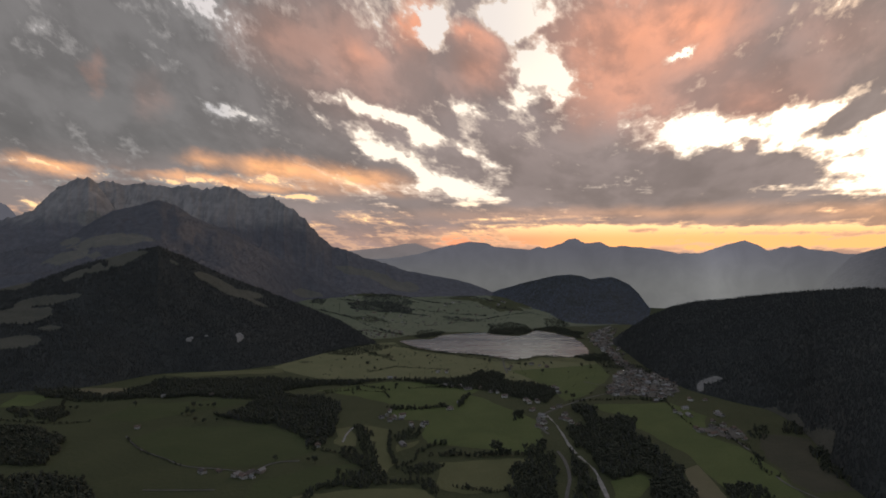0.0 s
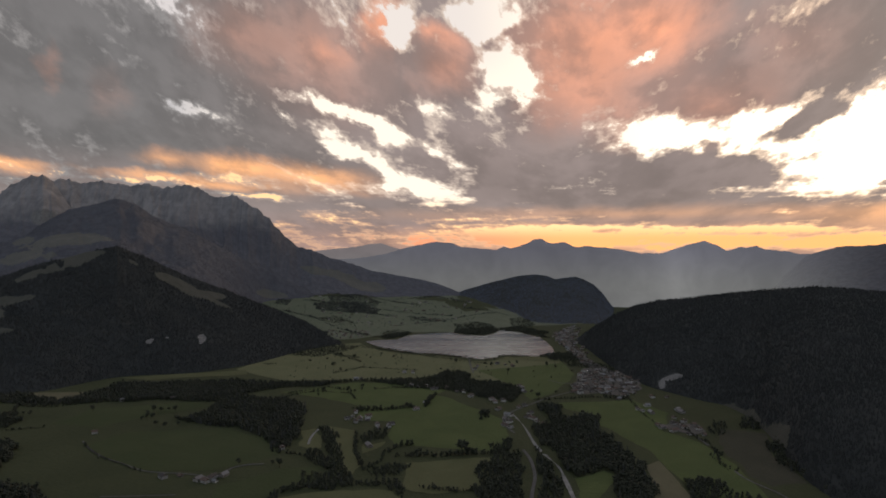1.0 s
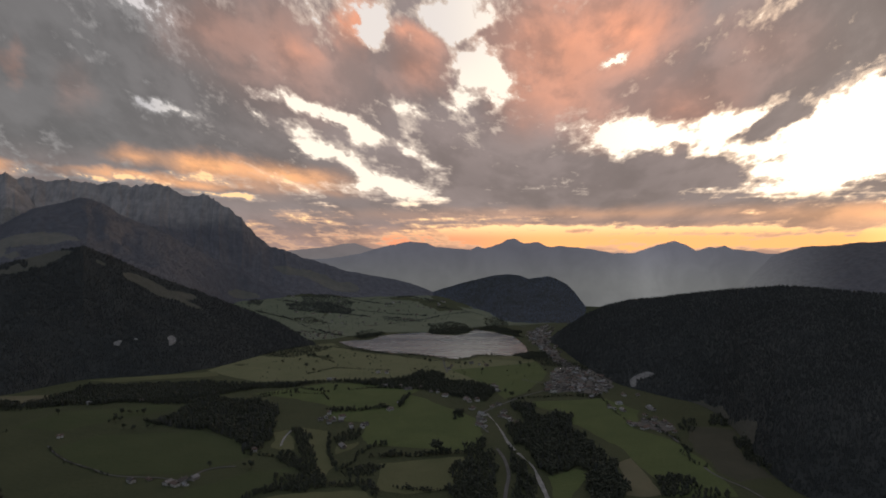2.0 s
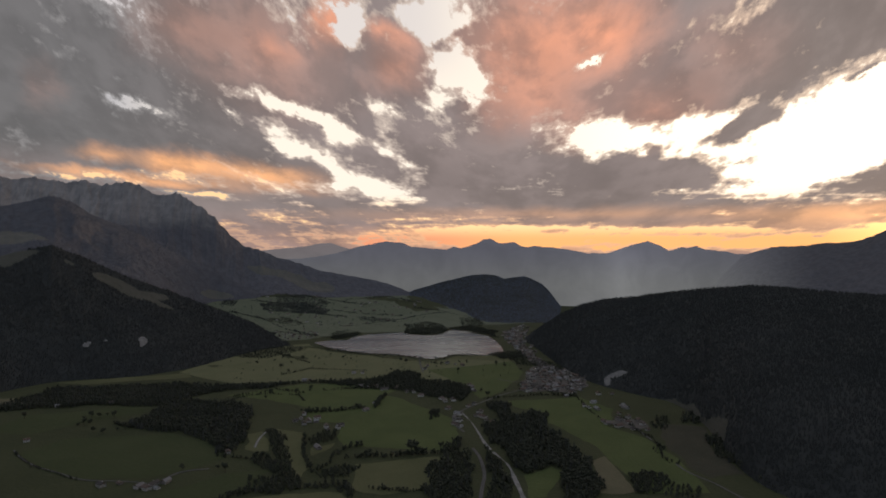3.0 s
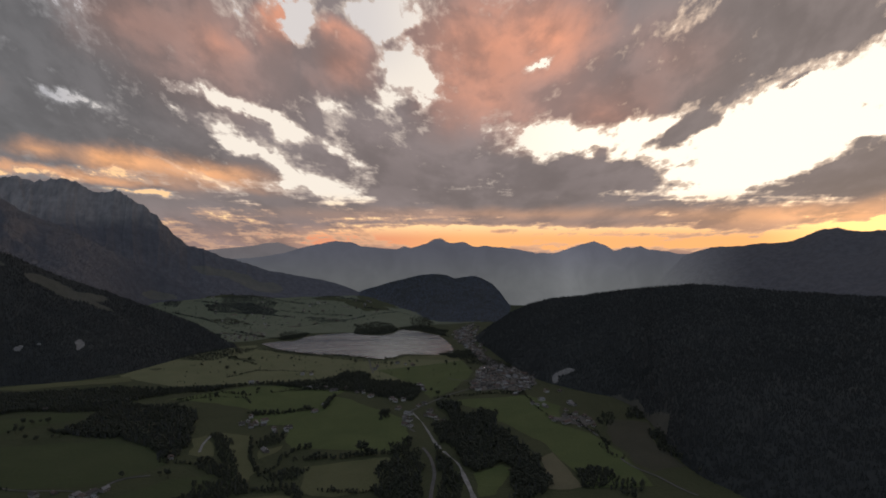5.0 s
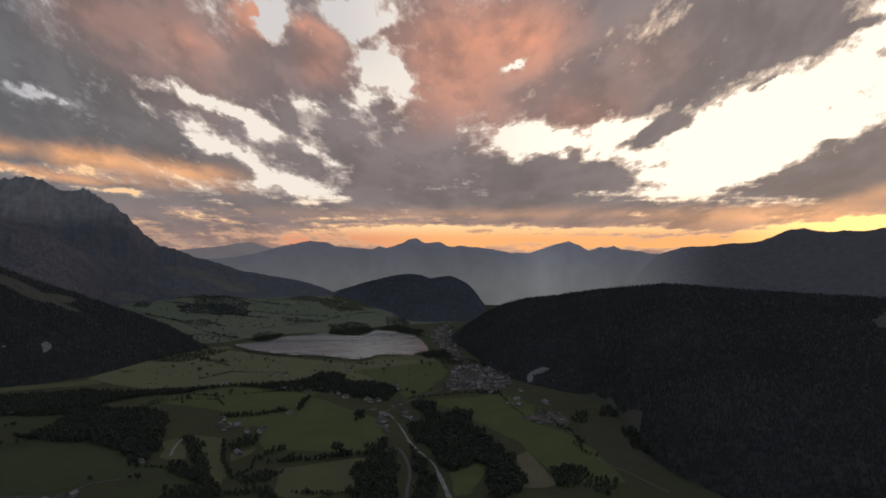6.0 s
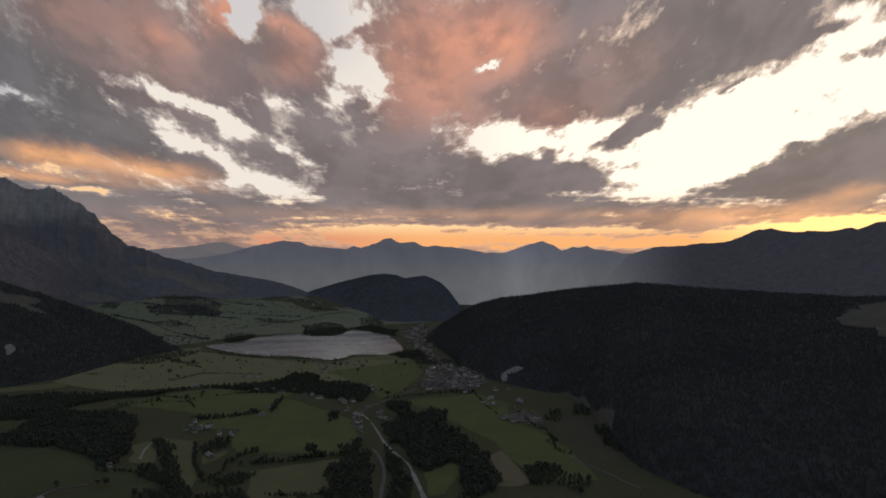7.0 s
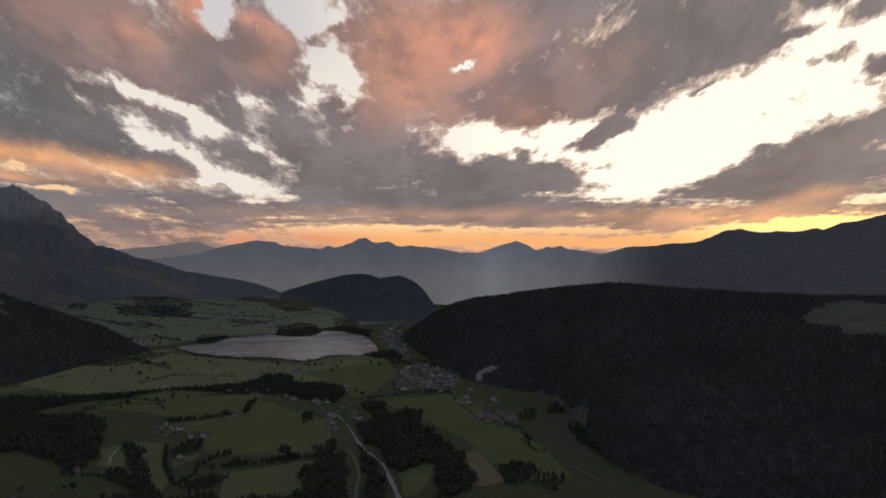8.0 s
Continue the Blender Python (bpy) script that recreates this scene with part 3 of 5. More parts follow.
middle = Hill("mountain_3", [(-40.11, 4000, 266), (-34.97, 4000, 400), (-31.39, 4050, 475), (-29.1, 4080, 572), (-27.4, 4100, 647), (-25.88, 4100, 673), (-24.63, 4100, 705), (-23.99, 4100, 713), (-22.92, 4100, 688), (-21.38, 4100, 616), (-18.91, 4100, 532), (-15.65, 4120, 407), (-11.3, 4170, 238), (-8.83, 4230, 152), (-6.82, 4300, 85)],
    [*[(-40.11, 2900, 189), (-34.97, 2900, 194), (-24.21, 3000, 256), (-17.07, 3300, 202)], *[(-13.26, 4010, 101), (-11.31, 4028, 104), (-8.83, 4046, 107), (-6.82, 4023, 100)]], SPUR,
    "dark wooded spur with steep flanks below the cliffs", rough=45, size=330, ridged=True, power=1.15, cols=340, rows=90, seed=11, fine=5, gully=25)
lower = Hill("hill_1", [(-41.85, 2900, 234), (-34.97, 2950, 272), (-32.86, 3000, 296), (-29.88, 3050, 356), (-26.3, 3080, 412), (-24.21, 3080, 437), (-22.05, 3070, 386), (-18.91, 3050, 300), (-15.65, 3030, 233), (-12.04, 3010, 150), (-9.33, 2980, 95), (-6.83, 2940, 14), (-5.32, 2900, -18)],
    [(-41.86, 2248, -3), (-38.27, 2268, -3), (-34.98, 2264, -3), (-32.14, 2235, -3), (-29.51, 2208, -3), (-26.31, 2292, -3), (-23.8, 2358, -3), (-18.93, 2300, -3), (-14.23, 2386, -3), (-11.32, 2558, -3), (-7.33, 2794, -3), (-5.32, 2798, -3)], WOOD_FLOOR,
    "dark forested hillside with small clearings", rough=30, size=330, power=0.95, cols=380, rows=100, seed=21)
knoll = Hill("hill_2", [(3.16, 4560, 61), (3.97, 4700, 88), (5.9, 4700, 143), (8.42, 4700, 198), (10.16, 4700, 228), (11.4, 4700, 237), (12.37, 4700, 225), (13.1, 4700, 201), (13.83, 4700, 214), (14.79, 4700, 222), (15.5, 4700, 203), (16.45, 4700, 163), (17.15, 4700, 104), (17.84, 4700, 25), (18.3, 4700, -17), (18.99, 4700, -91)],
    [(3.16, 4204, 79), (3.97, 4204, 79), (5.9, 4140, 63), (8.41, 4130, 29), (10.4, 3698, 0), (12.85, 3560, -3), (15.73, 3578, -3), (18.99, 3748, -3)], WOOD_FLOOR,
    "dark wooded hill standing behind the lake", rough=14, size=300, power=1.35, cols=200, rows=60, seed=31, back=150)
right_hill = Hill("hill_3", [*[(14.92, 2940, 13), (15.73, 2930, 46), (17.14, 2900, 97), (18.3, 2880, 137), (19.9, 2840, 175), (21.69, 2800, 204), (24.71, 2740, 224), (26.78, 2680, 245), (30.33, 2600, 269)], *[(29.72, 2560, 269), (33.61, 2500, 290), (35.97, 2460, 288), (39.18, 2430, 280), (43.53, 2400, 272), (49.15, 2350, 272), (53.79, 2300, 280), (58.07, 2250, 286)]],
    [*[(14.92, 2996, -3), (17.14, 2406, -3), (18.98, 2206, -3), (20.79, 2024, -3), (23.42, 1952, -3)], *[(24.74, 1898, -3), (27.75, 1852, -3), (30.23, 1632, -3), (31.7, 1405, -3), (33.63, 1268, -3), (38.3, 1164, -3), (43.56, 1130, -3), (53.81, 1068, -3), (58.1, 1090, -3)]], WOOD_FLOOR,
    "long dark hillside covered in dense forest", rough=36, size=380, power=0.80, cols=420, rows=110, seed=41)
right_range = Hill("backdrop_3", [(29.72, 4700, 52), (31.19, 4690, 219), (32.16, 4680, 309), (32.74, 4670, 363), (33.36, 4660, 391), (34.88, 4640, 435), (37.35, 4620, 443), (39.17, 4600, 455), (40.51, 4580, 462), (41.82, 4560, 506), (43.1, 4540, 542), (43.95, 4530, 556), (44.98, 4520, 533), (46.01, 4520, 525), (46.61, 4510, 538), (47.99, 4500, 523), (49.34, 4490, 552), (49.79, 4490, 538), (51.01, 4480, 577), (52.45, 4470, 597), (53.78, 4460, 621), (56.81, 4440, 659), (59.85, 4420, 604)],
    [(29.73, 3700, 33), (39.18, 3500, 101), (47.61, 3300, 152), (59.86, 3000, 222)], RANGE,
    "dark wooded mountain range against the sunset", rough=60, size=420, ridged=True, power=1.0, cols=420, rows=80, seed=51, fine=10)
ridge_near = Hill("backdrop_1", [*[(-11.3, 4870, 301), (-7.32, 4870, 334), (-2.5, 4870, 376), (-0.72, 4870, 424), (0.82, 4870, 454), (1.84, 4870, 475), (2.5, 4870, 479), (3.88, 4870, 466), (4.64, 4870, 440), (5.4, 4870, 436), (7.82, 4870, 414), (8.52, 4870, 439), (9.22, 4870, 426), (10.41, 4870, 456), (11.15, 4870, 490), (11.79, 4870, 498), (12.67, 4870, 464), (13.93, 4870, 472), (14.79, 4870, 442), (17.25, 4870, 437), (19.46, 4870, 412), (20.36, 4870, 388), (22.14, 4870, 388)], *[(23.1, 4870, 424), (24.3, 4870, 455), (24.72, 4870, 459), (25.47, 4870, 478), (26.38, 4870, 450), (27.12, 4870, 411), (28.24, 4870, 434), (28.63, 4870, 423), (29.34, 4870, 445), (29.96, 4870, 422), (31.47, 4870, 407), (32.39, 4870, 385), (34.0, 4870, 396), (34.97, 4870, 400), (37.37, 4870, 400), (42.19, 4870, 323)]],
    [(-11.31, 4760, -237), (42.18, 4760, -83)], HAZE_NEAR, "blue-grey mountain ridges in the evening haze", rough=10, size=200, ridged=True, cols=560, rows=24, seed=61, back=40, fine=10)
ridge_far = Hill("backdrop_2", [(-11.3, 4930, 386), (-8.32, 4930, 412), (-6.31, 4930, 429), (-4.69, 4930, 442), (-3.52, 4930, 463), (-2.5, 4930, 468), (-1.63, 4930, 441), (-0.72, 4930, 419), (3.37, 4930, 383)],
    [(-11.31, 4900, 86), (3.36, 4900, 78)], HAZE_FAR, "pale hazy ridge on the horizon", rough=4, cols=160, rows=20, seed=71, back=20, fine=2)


def clearing(hill, spots, mat):
    """Gives the faces of a slope that lie within the spots (bearing, dip, half sizes in degrees, lean) another cover. The dip is seen from the eye."""
    me = hill.ob.data
    co = np.empty(len(me.vertices) * 3)
    me.vertices.foreach_get("co", co)
    quads = np.empty(len(me.polygons) * 4, dtype=np.int32)
    me.polygons.foreach_get("vertices", quads)
    mid = co.reshape(-1, 3)[quads.reshape(-1, 4)].mean(1)
    index = np.zeros(len(me.polygons), dtype=np.int32)
    me.polygons.foreach_get("material_index", index)
    me.materials.append(mat)
    index[in_spots(spots, mid[:, 0], mid[:, 1], mid[:, 2])] = len(me.materials) - 1
    me.polygons.foreach_set("material_index", index)
    hill.bare = hill.bare + spots


def in_spots(spots, x, y, z):
    b, dip = np.degrees(np.arctan2(x, y)), (z - EYE) / np.hypot(x, y) * 57.2958
    wave = fbm(x, y, 110, 5, 77) * 1.1
    hit = np.zeros(np.shape(x), dtype=bool)
    for sb_, sd, w, h, lean_deg in spots:
        c, s = math.cos(radians(lean_deg)), math.sin(radians(lean_deg))
        u, v = (b - sb_) * c + (dip - sd) * s, -(b - sb_) * s + (dip - sd) * c
        hit |= (u / w) ** 2 + (v / h) ** 2 < 0.6 + wave
    return hit


SCREE = mottled("pale_scree", (0.13, 0.125, 0.12), (0.26, 0.25, 0.235), 12, 3)
ALP = mottled("alpine_pasture", (0.070, 0.070, 0.056), (0.094, 0.091, 0.074), 70, 8)
clearing(lower, [(-28.4, -1.4, 4.2, 0.6, 22.0), (-19.5, -2.9, 4.2, 0.4, -28.0), (-17.5, -3.8, 1.7, 0.5, -10.0), (-34.1, -4.9, 2.6, 0.8, 4.0), (-32.3, -3.9, 2.4, 0.4, 8.0), (-34.3, -2.4, 1.8, 0.6, 12.0), (-33.9, -6.9, 2.1, 0.6, 0.0), (-31.8, -6.0, 1.1, 0.3, 0.0)], ALP)
clearing(lower, [(-17.8, -7.5, 0.3, 0.4, 20.0), (-17.9, -7.8, 0.2, 0.2, 0.0), (-21.8, -7.5, 0.4, 0.2, 10.0), (-20.5, -7.3, 0.2, 0.1, 0.0)], SCREE)
clearing(middle, [(-27.3, 0.7, 3.9, 0.6, 4.0), (-29.9, -0.5, 2.5, 0.5, 12.0), (-12.3, -3.9, 2.2, 0.4, -8.0)], HAZED_ALP)
clearing(tower, [(-29.2, 2.5, 0.9, 0.7, 20.0)], SCREE)
clearing(massif, [(-6.6, -2.3, 3.5, 0.5, -16.0), (-4.0, -3.2, 2.3, 0.5, -12.0), (-8.8, -1.7, 1.6, 0.3, -14.0)], HAZED_ALP)
clearing(right_hill, [(52.3, -5.3, 4.1, 1.4, 4.0), (29.0, -14.8, 3.7, 1.8, -20.0)], ALP)
clearing(right_hill, [(22.9, -10.9, 1.0, 0.3, 18.0), (22.1, -11.5, 0.3, 0.5, 0.0)], SCREE)


# ---- trees ----
def cone(sides, r0, z0, z1, lean=0.0, jag=0.0, seed=0):
    rnd = random.Random(seed)
    v = [(0, 0, z1)]
    for k in range(sides):
        a = 2 * math.pi * k / sides
        r = r0 * (1 + rnd.uniform(-jag, jag))
        v.append((r * math.cos(a) + lean, r * math.sin(a), z0 + rnd.uniform(-jag, jag) * 0.1))
    return v, [(0, 1 + k, 1 + (k + 1) % sides) for k in range(sides)]


def clump(x, y, z, r, seed):
    """A small uneven tuft of leaves, eight faces."""
    rnd = random.Random(seed)
    v = [(x + d[0] * r * rnd.uniform(0.7, 1.25), y + d[1] * r * rnd.uniform(0.7, 1.25), z + d[2] * r * rnd.uniform(0.55, 1.0))
         for d in ((1, 0, 0), (0, 1, 0), (-1, 0, 0), (0, -1, 0), (0.15, 0, 1), (0, 0.1, -1))]
    return v, [(0, 1, 4), (1, 2, 4), (2, 3, 4), (3, 0, 4), (1, 0, 5), (2, 1, 5), (3, 2, 5), (0, 3, 5)]


def joined(pieces):
    verts, faces = [], []
    for v, f in pieces:
        faces += [tuple(i + len(verts) for i in t) for t in f]
        verts += v
    return np.array(verts), np.array(faces)


def conifer(seed):
    """A spruce of height 1: three ragged tiers on a short trunk."""
    j = 0.22
    return joined([cone(3, 0.02, 0.0, 0.3, seed=seed), cone(5, 0.17, 0.10, 0.55, jag=j, seed=seed + 1), cone(5, 0.13, 0.34, 0.78, jag=j, seed=seed + 2), cone(4, 0.08, 0.60, 1.0, jag=j, seed=seed + 3)])


def rounded(seed, tufts=10):
    """A broad-leaved tree of height 1: trunk and a loose crown of tufts."""
    rnd = random.Random(seed)
    pieces = [cone(3, 0.035, 0.0, 0.6, seed=seed)]
    for k in range(tufts):
        a, up = rnd.uniform(0, 6.283), 0.16 + 0.70 * (k + rnd.random()) / tufts
        reach = 0.27 * math.sin(math.pi * (up - 0.02) / 1.05) * rnd.uniform(0.3, 1.0)
        pieces.append(clump(reach * math.cos(a), reach * math.sin(a), up, rnd.uniform(0.13, 0.21), seed * 31 + k))
    return joined(pieces)


SPRUCES = [conifer(k * 10) for k in range(4)]
FOREST_SPRUCES = [joined([cone(5, 0.22, 0.0, 0.68, jag=0.2, seed=k), cone(4, 0.12, 0.40, 1.0, jag=0.2, seed=k + 50)]) for k in range(5)]
BROAD = [rounded(k * 10 + 5) for k in range(5)]


def wood(name, places, heights, shapes, mat, label, seed=0, category="trees"):
    """Many trees in one mesh."""
    rng = np.random.default_rng(seed)
    pick = rng.integers(0, len(shapes), len(places))
    verts, faces, base = [], [], 0
    for k, (v, f) in enumerate(shapes):
        p, h = places[pick == k], heights[pick == k]
        if not len(p):
            continue
        a = rng.uniform(0, 6.283, len(p))
        wide = h * rng.uniform(0.85, 1.25, len(p))
        c, s = np.cos(a)[:, None] * wide[:, None], np.sin(a)[:, None] * wide[:, None]
        x = v[None, :, 0] * c - v[None, :, 1] * s + p[:, None, 0]
        y = v[None, :, 0] * s + v[None, :, 1] * c + p[:, None, 1]
        z = v[None, :, 2] * h[:, None] + p[:, None, 2] - 0.5
        verts.append(np.stack([x, y, z], -1).reshape(-1, 3))
        faces.append((f[None] + (np.arange(len(p)) * len(v))[:, None, None]).reshape(-1, 3) + base)
        base += len(p) * len(v)
    ob = new(name, mesh_of(name, np.concatenate(verts), np.concatenate(faces), mat, smooth=False))
    return tagged(ob, label, category, kind="stuff")


def forest_on(hill, gap, tall, label, seed, lo=0.0, hi=1.12, ceiling=9999, mat=NEEDLES):
    """Trees all over a slope but for its clearings."""
    rng = np.random.default_rng(seed)
    c, f = hill.crest, hill.foot
    b0, b1 = max(c[0, 0], -44), min(c[-1, 0], 62)
    dmin, dmax = f[:, 1].min(), c[:, 1].max()
    count = int(0.5 * (dmax ** 2 - dmin ** 2) * radians(b1 - b0) / gap ** 2)
    b, d = rng.uniform(b0, b1, count), np.sqrt(rng.uniform(dmin ** 2, dmax ** 2, count))
    fd, cd = np.interp(b, f[:, 0], f[:, 1]), np.interp(b, c[:, 0], c[:, 1])
    t = (d - fd) / np.maximum(cd - fd, 1)
    ok = (t > lo) & (t < hi)
    x, y, z = hill.at(b[ok], t[ok])
    keep = (z > valley(x, y) - 2) & (z < ceiling + fbm(x, y, 120, 4, 5) * 90)
    keep &= ~in_spots(hill.bare, x, y, z)
    x, y, z = x[keep], y[keep], z[keep]
    h = tall * rng.uniform(0.65, 1.15, len(x)) * (1 + 0.25 * fbm(x, y, 150, 3, 8))
    return wood("forest", np.stack([x, y, z], -1), h, FOREST_SPRUCES, mat, label, seed, "forest")


forest_on(lower, 6.2, 9.5, "dense dark spruce forest on the hillside", 1)
forest_on(right_hill, 5.6, 9, "dense dark spruce forest on the long hillside", 2)
forest_on(knoll, 8.5, 8, "dark forest on the hill behind the lake, blue haze in its colour", 3, mat=HAZE_NEEDLES)
forest_on(middle, 9.5, 8, "spruce forest on the steep spur, blue haze in its colour", 4, lo=0.02, mat=FAR_HAZE_NEEDLES)
forest_on(massif, 11.0, 7, "sparse forest below the limestone cliffs", 5, hi=0.9, ceiling=560, mat=FAR_HAZE_NEEDLES)


def fill(poly, gap, rng):
    """Places about gap metres apart inside an outline."""
    p = np.array(poly, float)
    nx = np.arange(p[:, 0].min() - 5, p[:, 0].max() + 5, gap)
    ny = np.arange(p[:, 1].min() - 5, p[:, 1].max() + 5, gap)
    x, y = [a.ravel() + rng.uniform(-gap * 0.5, gap * 0.5, a.size) for a in np.meshgrid(nx, ny)]
    wx, wy = fbm(x, y, 50, 4, 91) * 22, fbm(x, y, 50, 4, 95) * 22
    ok = inside(poly, x + wx, y + wy)
    x, y = x[ok], y[ok]
    return np.stack([x, y, valley(x, y)], -1)


def copse(poly, label, gap=7.0, tall=20, leafy=0.5, seed=0):
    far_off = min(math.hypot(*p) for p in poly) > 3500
    rng = np.random.default_rng(seed)
    p = fill(poly, gap, rng)
    if len(p) == 0:
        return
    h = tall * rng.uniform(0.40, 1.1, len(p)) * (0.95 + 0.3 * fbm(p[:, 0], p[:, 1], 40, 3, 33))
    b = rng.random(len(p)) < leafy
    if b.any():
        # distant copses take the tone with haze painted in
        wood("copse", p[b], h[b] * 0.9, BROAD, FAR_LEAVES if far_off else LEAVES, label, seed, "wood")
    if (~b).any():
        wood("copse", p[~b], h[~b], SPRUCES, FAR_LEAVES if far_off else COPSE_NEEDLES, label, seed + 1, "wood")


WOODS = [
    ([(-1064, 1464), (-1021, 1497), (-961, 1487), (-851, 1418), (-791, 1319), (-776, 1234), (-890, 1225)], 0.5, 24),
    ([(-842, 1158), (-747, 1172), (-666, 1158), (-593, 1073), (-574, 1031), (-750, 1032)], 0.5, 24),
    ([(-1068, 1653), (-1016, 1688), (-942, 1613), (-943, 1545), (-1005, 1560)], 0.6, 20),
    ([(-1139, 1671), (-1107, 1690), (-1040, 1598), (-1068, 1576)], 0.6, 18),
    ([(-1333, 1835), (-1233, 1908), (-1138, 1798), (-951, 1764), (-837, 1790), (-627, 1829), (-503, 1793), (-516, 1901), (-686, 2000), (-905, 2053), (-925, 1905), (-972, 1832), (-1182, 1908), (-1421, 1956)], 0.25, 22),
    ([(-890, 2018), (-701, 2043), (-502, 2051), (-403, 2014), (-260, 2021), (-153, 2038), (-254, 1972), (-390, 1947), (-475, 1871), (-497, 1774), (-577, 1775), (-785, 1816)], 0.35, 22),
    ([(-513, 1827), (-387, 1813), (-303, 1746), (-255, 1636), (-263, 1530), (-252, 1416), (-259, 1355), (-290, 1355), (-341, 1446), (-413, 1521), (-471, 1531), (-539, 1572), (-559, 1610), (-518, 1684)], 0.3, 24),
    ([(-223, 1520), (-194, 1502), (-163, 1415), (-129, 1280), (-118, 1170), (-97, 1150), (-57, 1169), (-25, 1150), (-10, 1100), (-14, 1064), (-50, 1127), (-135, 1122), (-186, 1129), (-218, 1088), (-243, 1030), (-235, 1101), (-195, 1184), (-155, 1200), (-170, 1317), (-208, 1437)], 0.7, 17),
    ([(-214, 1335), (-168, 1299), (-148, 1231), (-180, 1263)], 0.8, 16),
    ([(-154, 2048), (-8, 2038), (75, 2083), (126, 2158), (194, 2157), (206, 1993), (278, 2001), (331, 1895), (323, 1807), (269, 1717), (229, 1767), (174, 1852), (77, 1896), (-43, 1962)], 0.5, 20),
    ([(342, 1661), (385, 1691), (405, 1661), (374, 1551), (444, 1577), (467, 1551), (441, 1411), (458, 1332), (461, 1260), (448, 1182), (407, 1125), (369, 1197), (314, 1154), (306, 1245), (284, 1353), (284, 1479), (329, 1502)], 0.4, 24),
    ([(375, 1152), (422, 1166), (436, 1124), (431, 1062), (404, 1017), (322, 1016)], 0.5, 24),
]
WOODS_MORE = [
    ([(125, 1214), (186, 1262), (235, 1315), (216, 1182), (181, 1016), (104, 1017)], 0.5, 20),
    ([(266, 1313), (278, 1196), (270, 1099), (254, 1017), (209, 1017), (240, 1153)], 0.5, 20),
    ([(487, 1103), (539, 1130), (546, 1093), (514, 1038), (467, 1038)], 0.6, 20),
    ([(-92, 1215), (-44, 1253), (6, 1246), (-10, 1190), (-68, 1178)], 0.8, 16),
    ([(175, 1353), (224, 1392), (209, 1279), (175, 1262)], 0.7, 20),
    ([(172, 1605), (213, 1644), (210, 1568), (172, 1538)], 0.8, 16),
    ([(-117, 1385), (-50, 1411), (-45, 1453), (-79, 1490), (-108, 1428)], 0.8, 14),
    ([(239, 3446), (379, 3518), (447, 3437), (453, 3259), (415, 3151), (363, 3089), (280, 3111), (231, 3174)], 0.6, 17),
    ([(-147, 3036), (-55, 3178), (16, 3178), (-39, 3054), (-104, 2978)], 0.6, 16),
    ([(567, 2537), (654, 2523), (646, 2370), (541, 2371), (506, 2458)], 0.6, 16),
    ([(456, 3280), (607, 3392), (695, 3169), (643, 2932), (614, 3047), (547, 3214)], 0.6, 15),
    ([(-585, 3878), (-335, 3988), (-170, 3876), (-214, 3740), (-446, 3723), (-550, 3758)], 0.4, 18),
    ([(-816, 3989), (-724, 3973), (-726, 3838), (-805, 3853)], 0.4, 18),
    ([(-14, 3704), (212, 3608), (206, 3512), (18, 3580)], 0.6, 15),
]
WOODS_RIGHT = [
    ([(727, 1492), (755, 1487), (731, 1412), (700, 1394), (687, 1420)], 0.7, 18),
    ([(643, 1313), (653, 1299), (624, 1217), (616, 1165), (601, 1168), (612, 1239)], 0.8, 15),
    ([(810, 1517), (954, 1569), (1055, 1568), (973, 1445), (841, 1434), (779, 1446)], 0.3, 22),
    ([(775, 1333), (840, 1383), (926, 1376), (878, 1169), (861, 1008), (719, 1003), (721, 1080), (728, 1198)], 0.4, 24),
    ([(500, 1121), (546, 1122), (561, 1052), (587, 1019), (542, 978), (510, 1015), (487, 1079)], 0.7, 18),
    ([(-516, 2577), (-357, 2771), (-208, 2770), (-225, 2675), (-363, 2480)], 0.6, 13),
    ([(562, 2370), (667, 2370), (738, 2202), (696, 2133), (590, 2236)], 0.6, 14),
]
WOODS_FAR = [
    ([(-521, 4059), (-357, 4261), (-179, 4084), (-206, 3911), (-352, 3792), (-477, 3851)], 0.5, 16),
    ([(-517, 3575), (-418, 3636), (-286, 3480), (-281, 3356), (-406, 3396)], 0.5, 16),
    ([(-897, 4487), (-760, 4460), (-693, 4220), (-756, 4054)], 0.5, 16),
    ([(-140, 3205), (-71, 3295), (17, 3180), (-38, 3060), (-118, 3018)], 0.6, 14),
    ([(585, 3666), (744, 3861), (665, 3375), (540, 3290)], 0.6, 14),
]
for k, (poly, leafy, tall) in enumerate(WOODS + WOODS_MORE + WOODS_RIGHT + WOODS_FAR):
    copse(poly, "dark mixed copse between the meadows", 6.6 if k < 24 else 8.5, tall * 0.72, min(leafy + 0.35, 0.85), 100 + k)


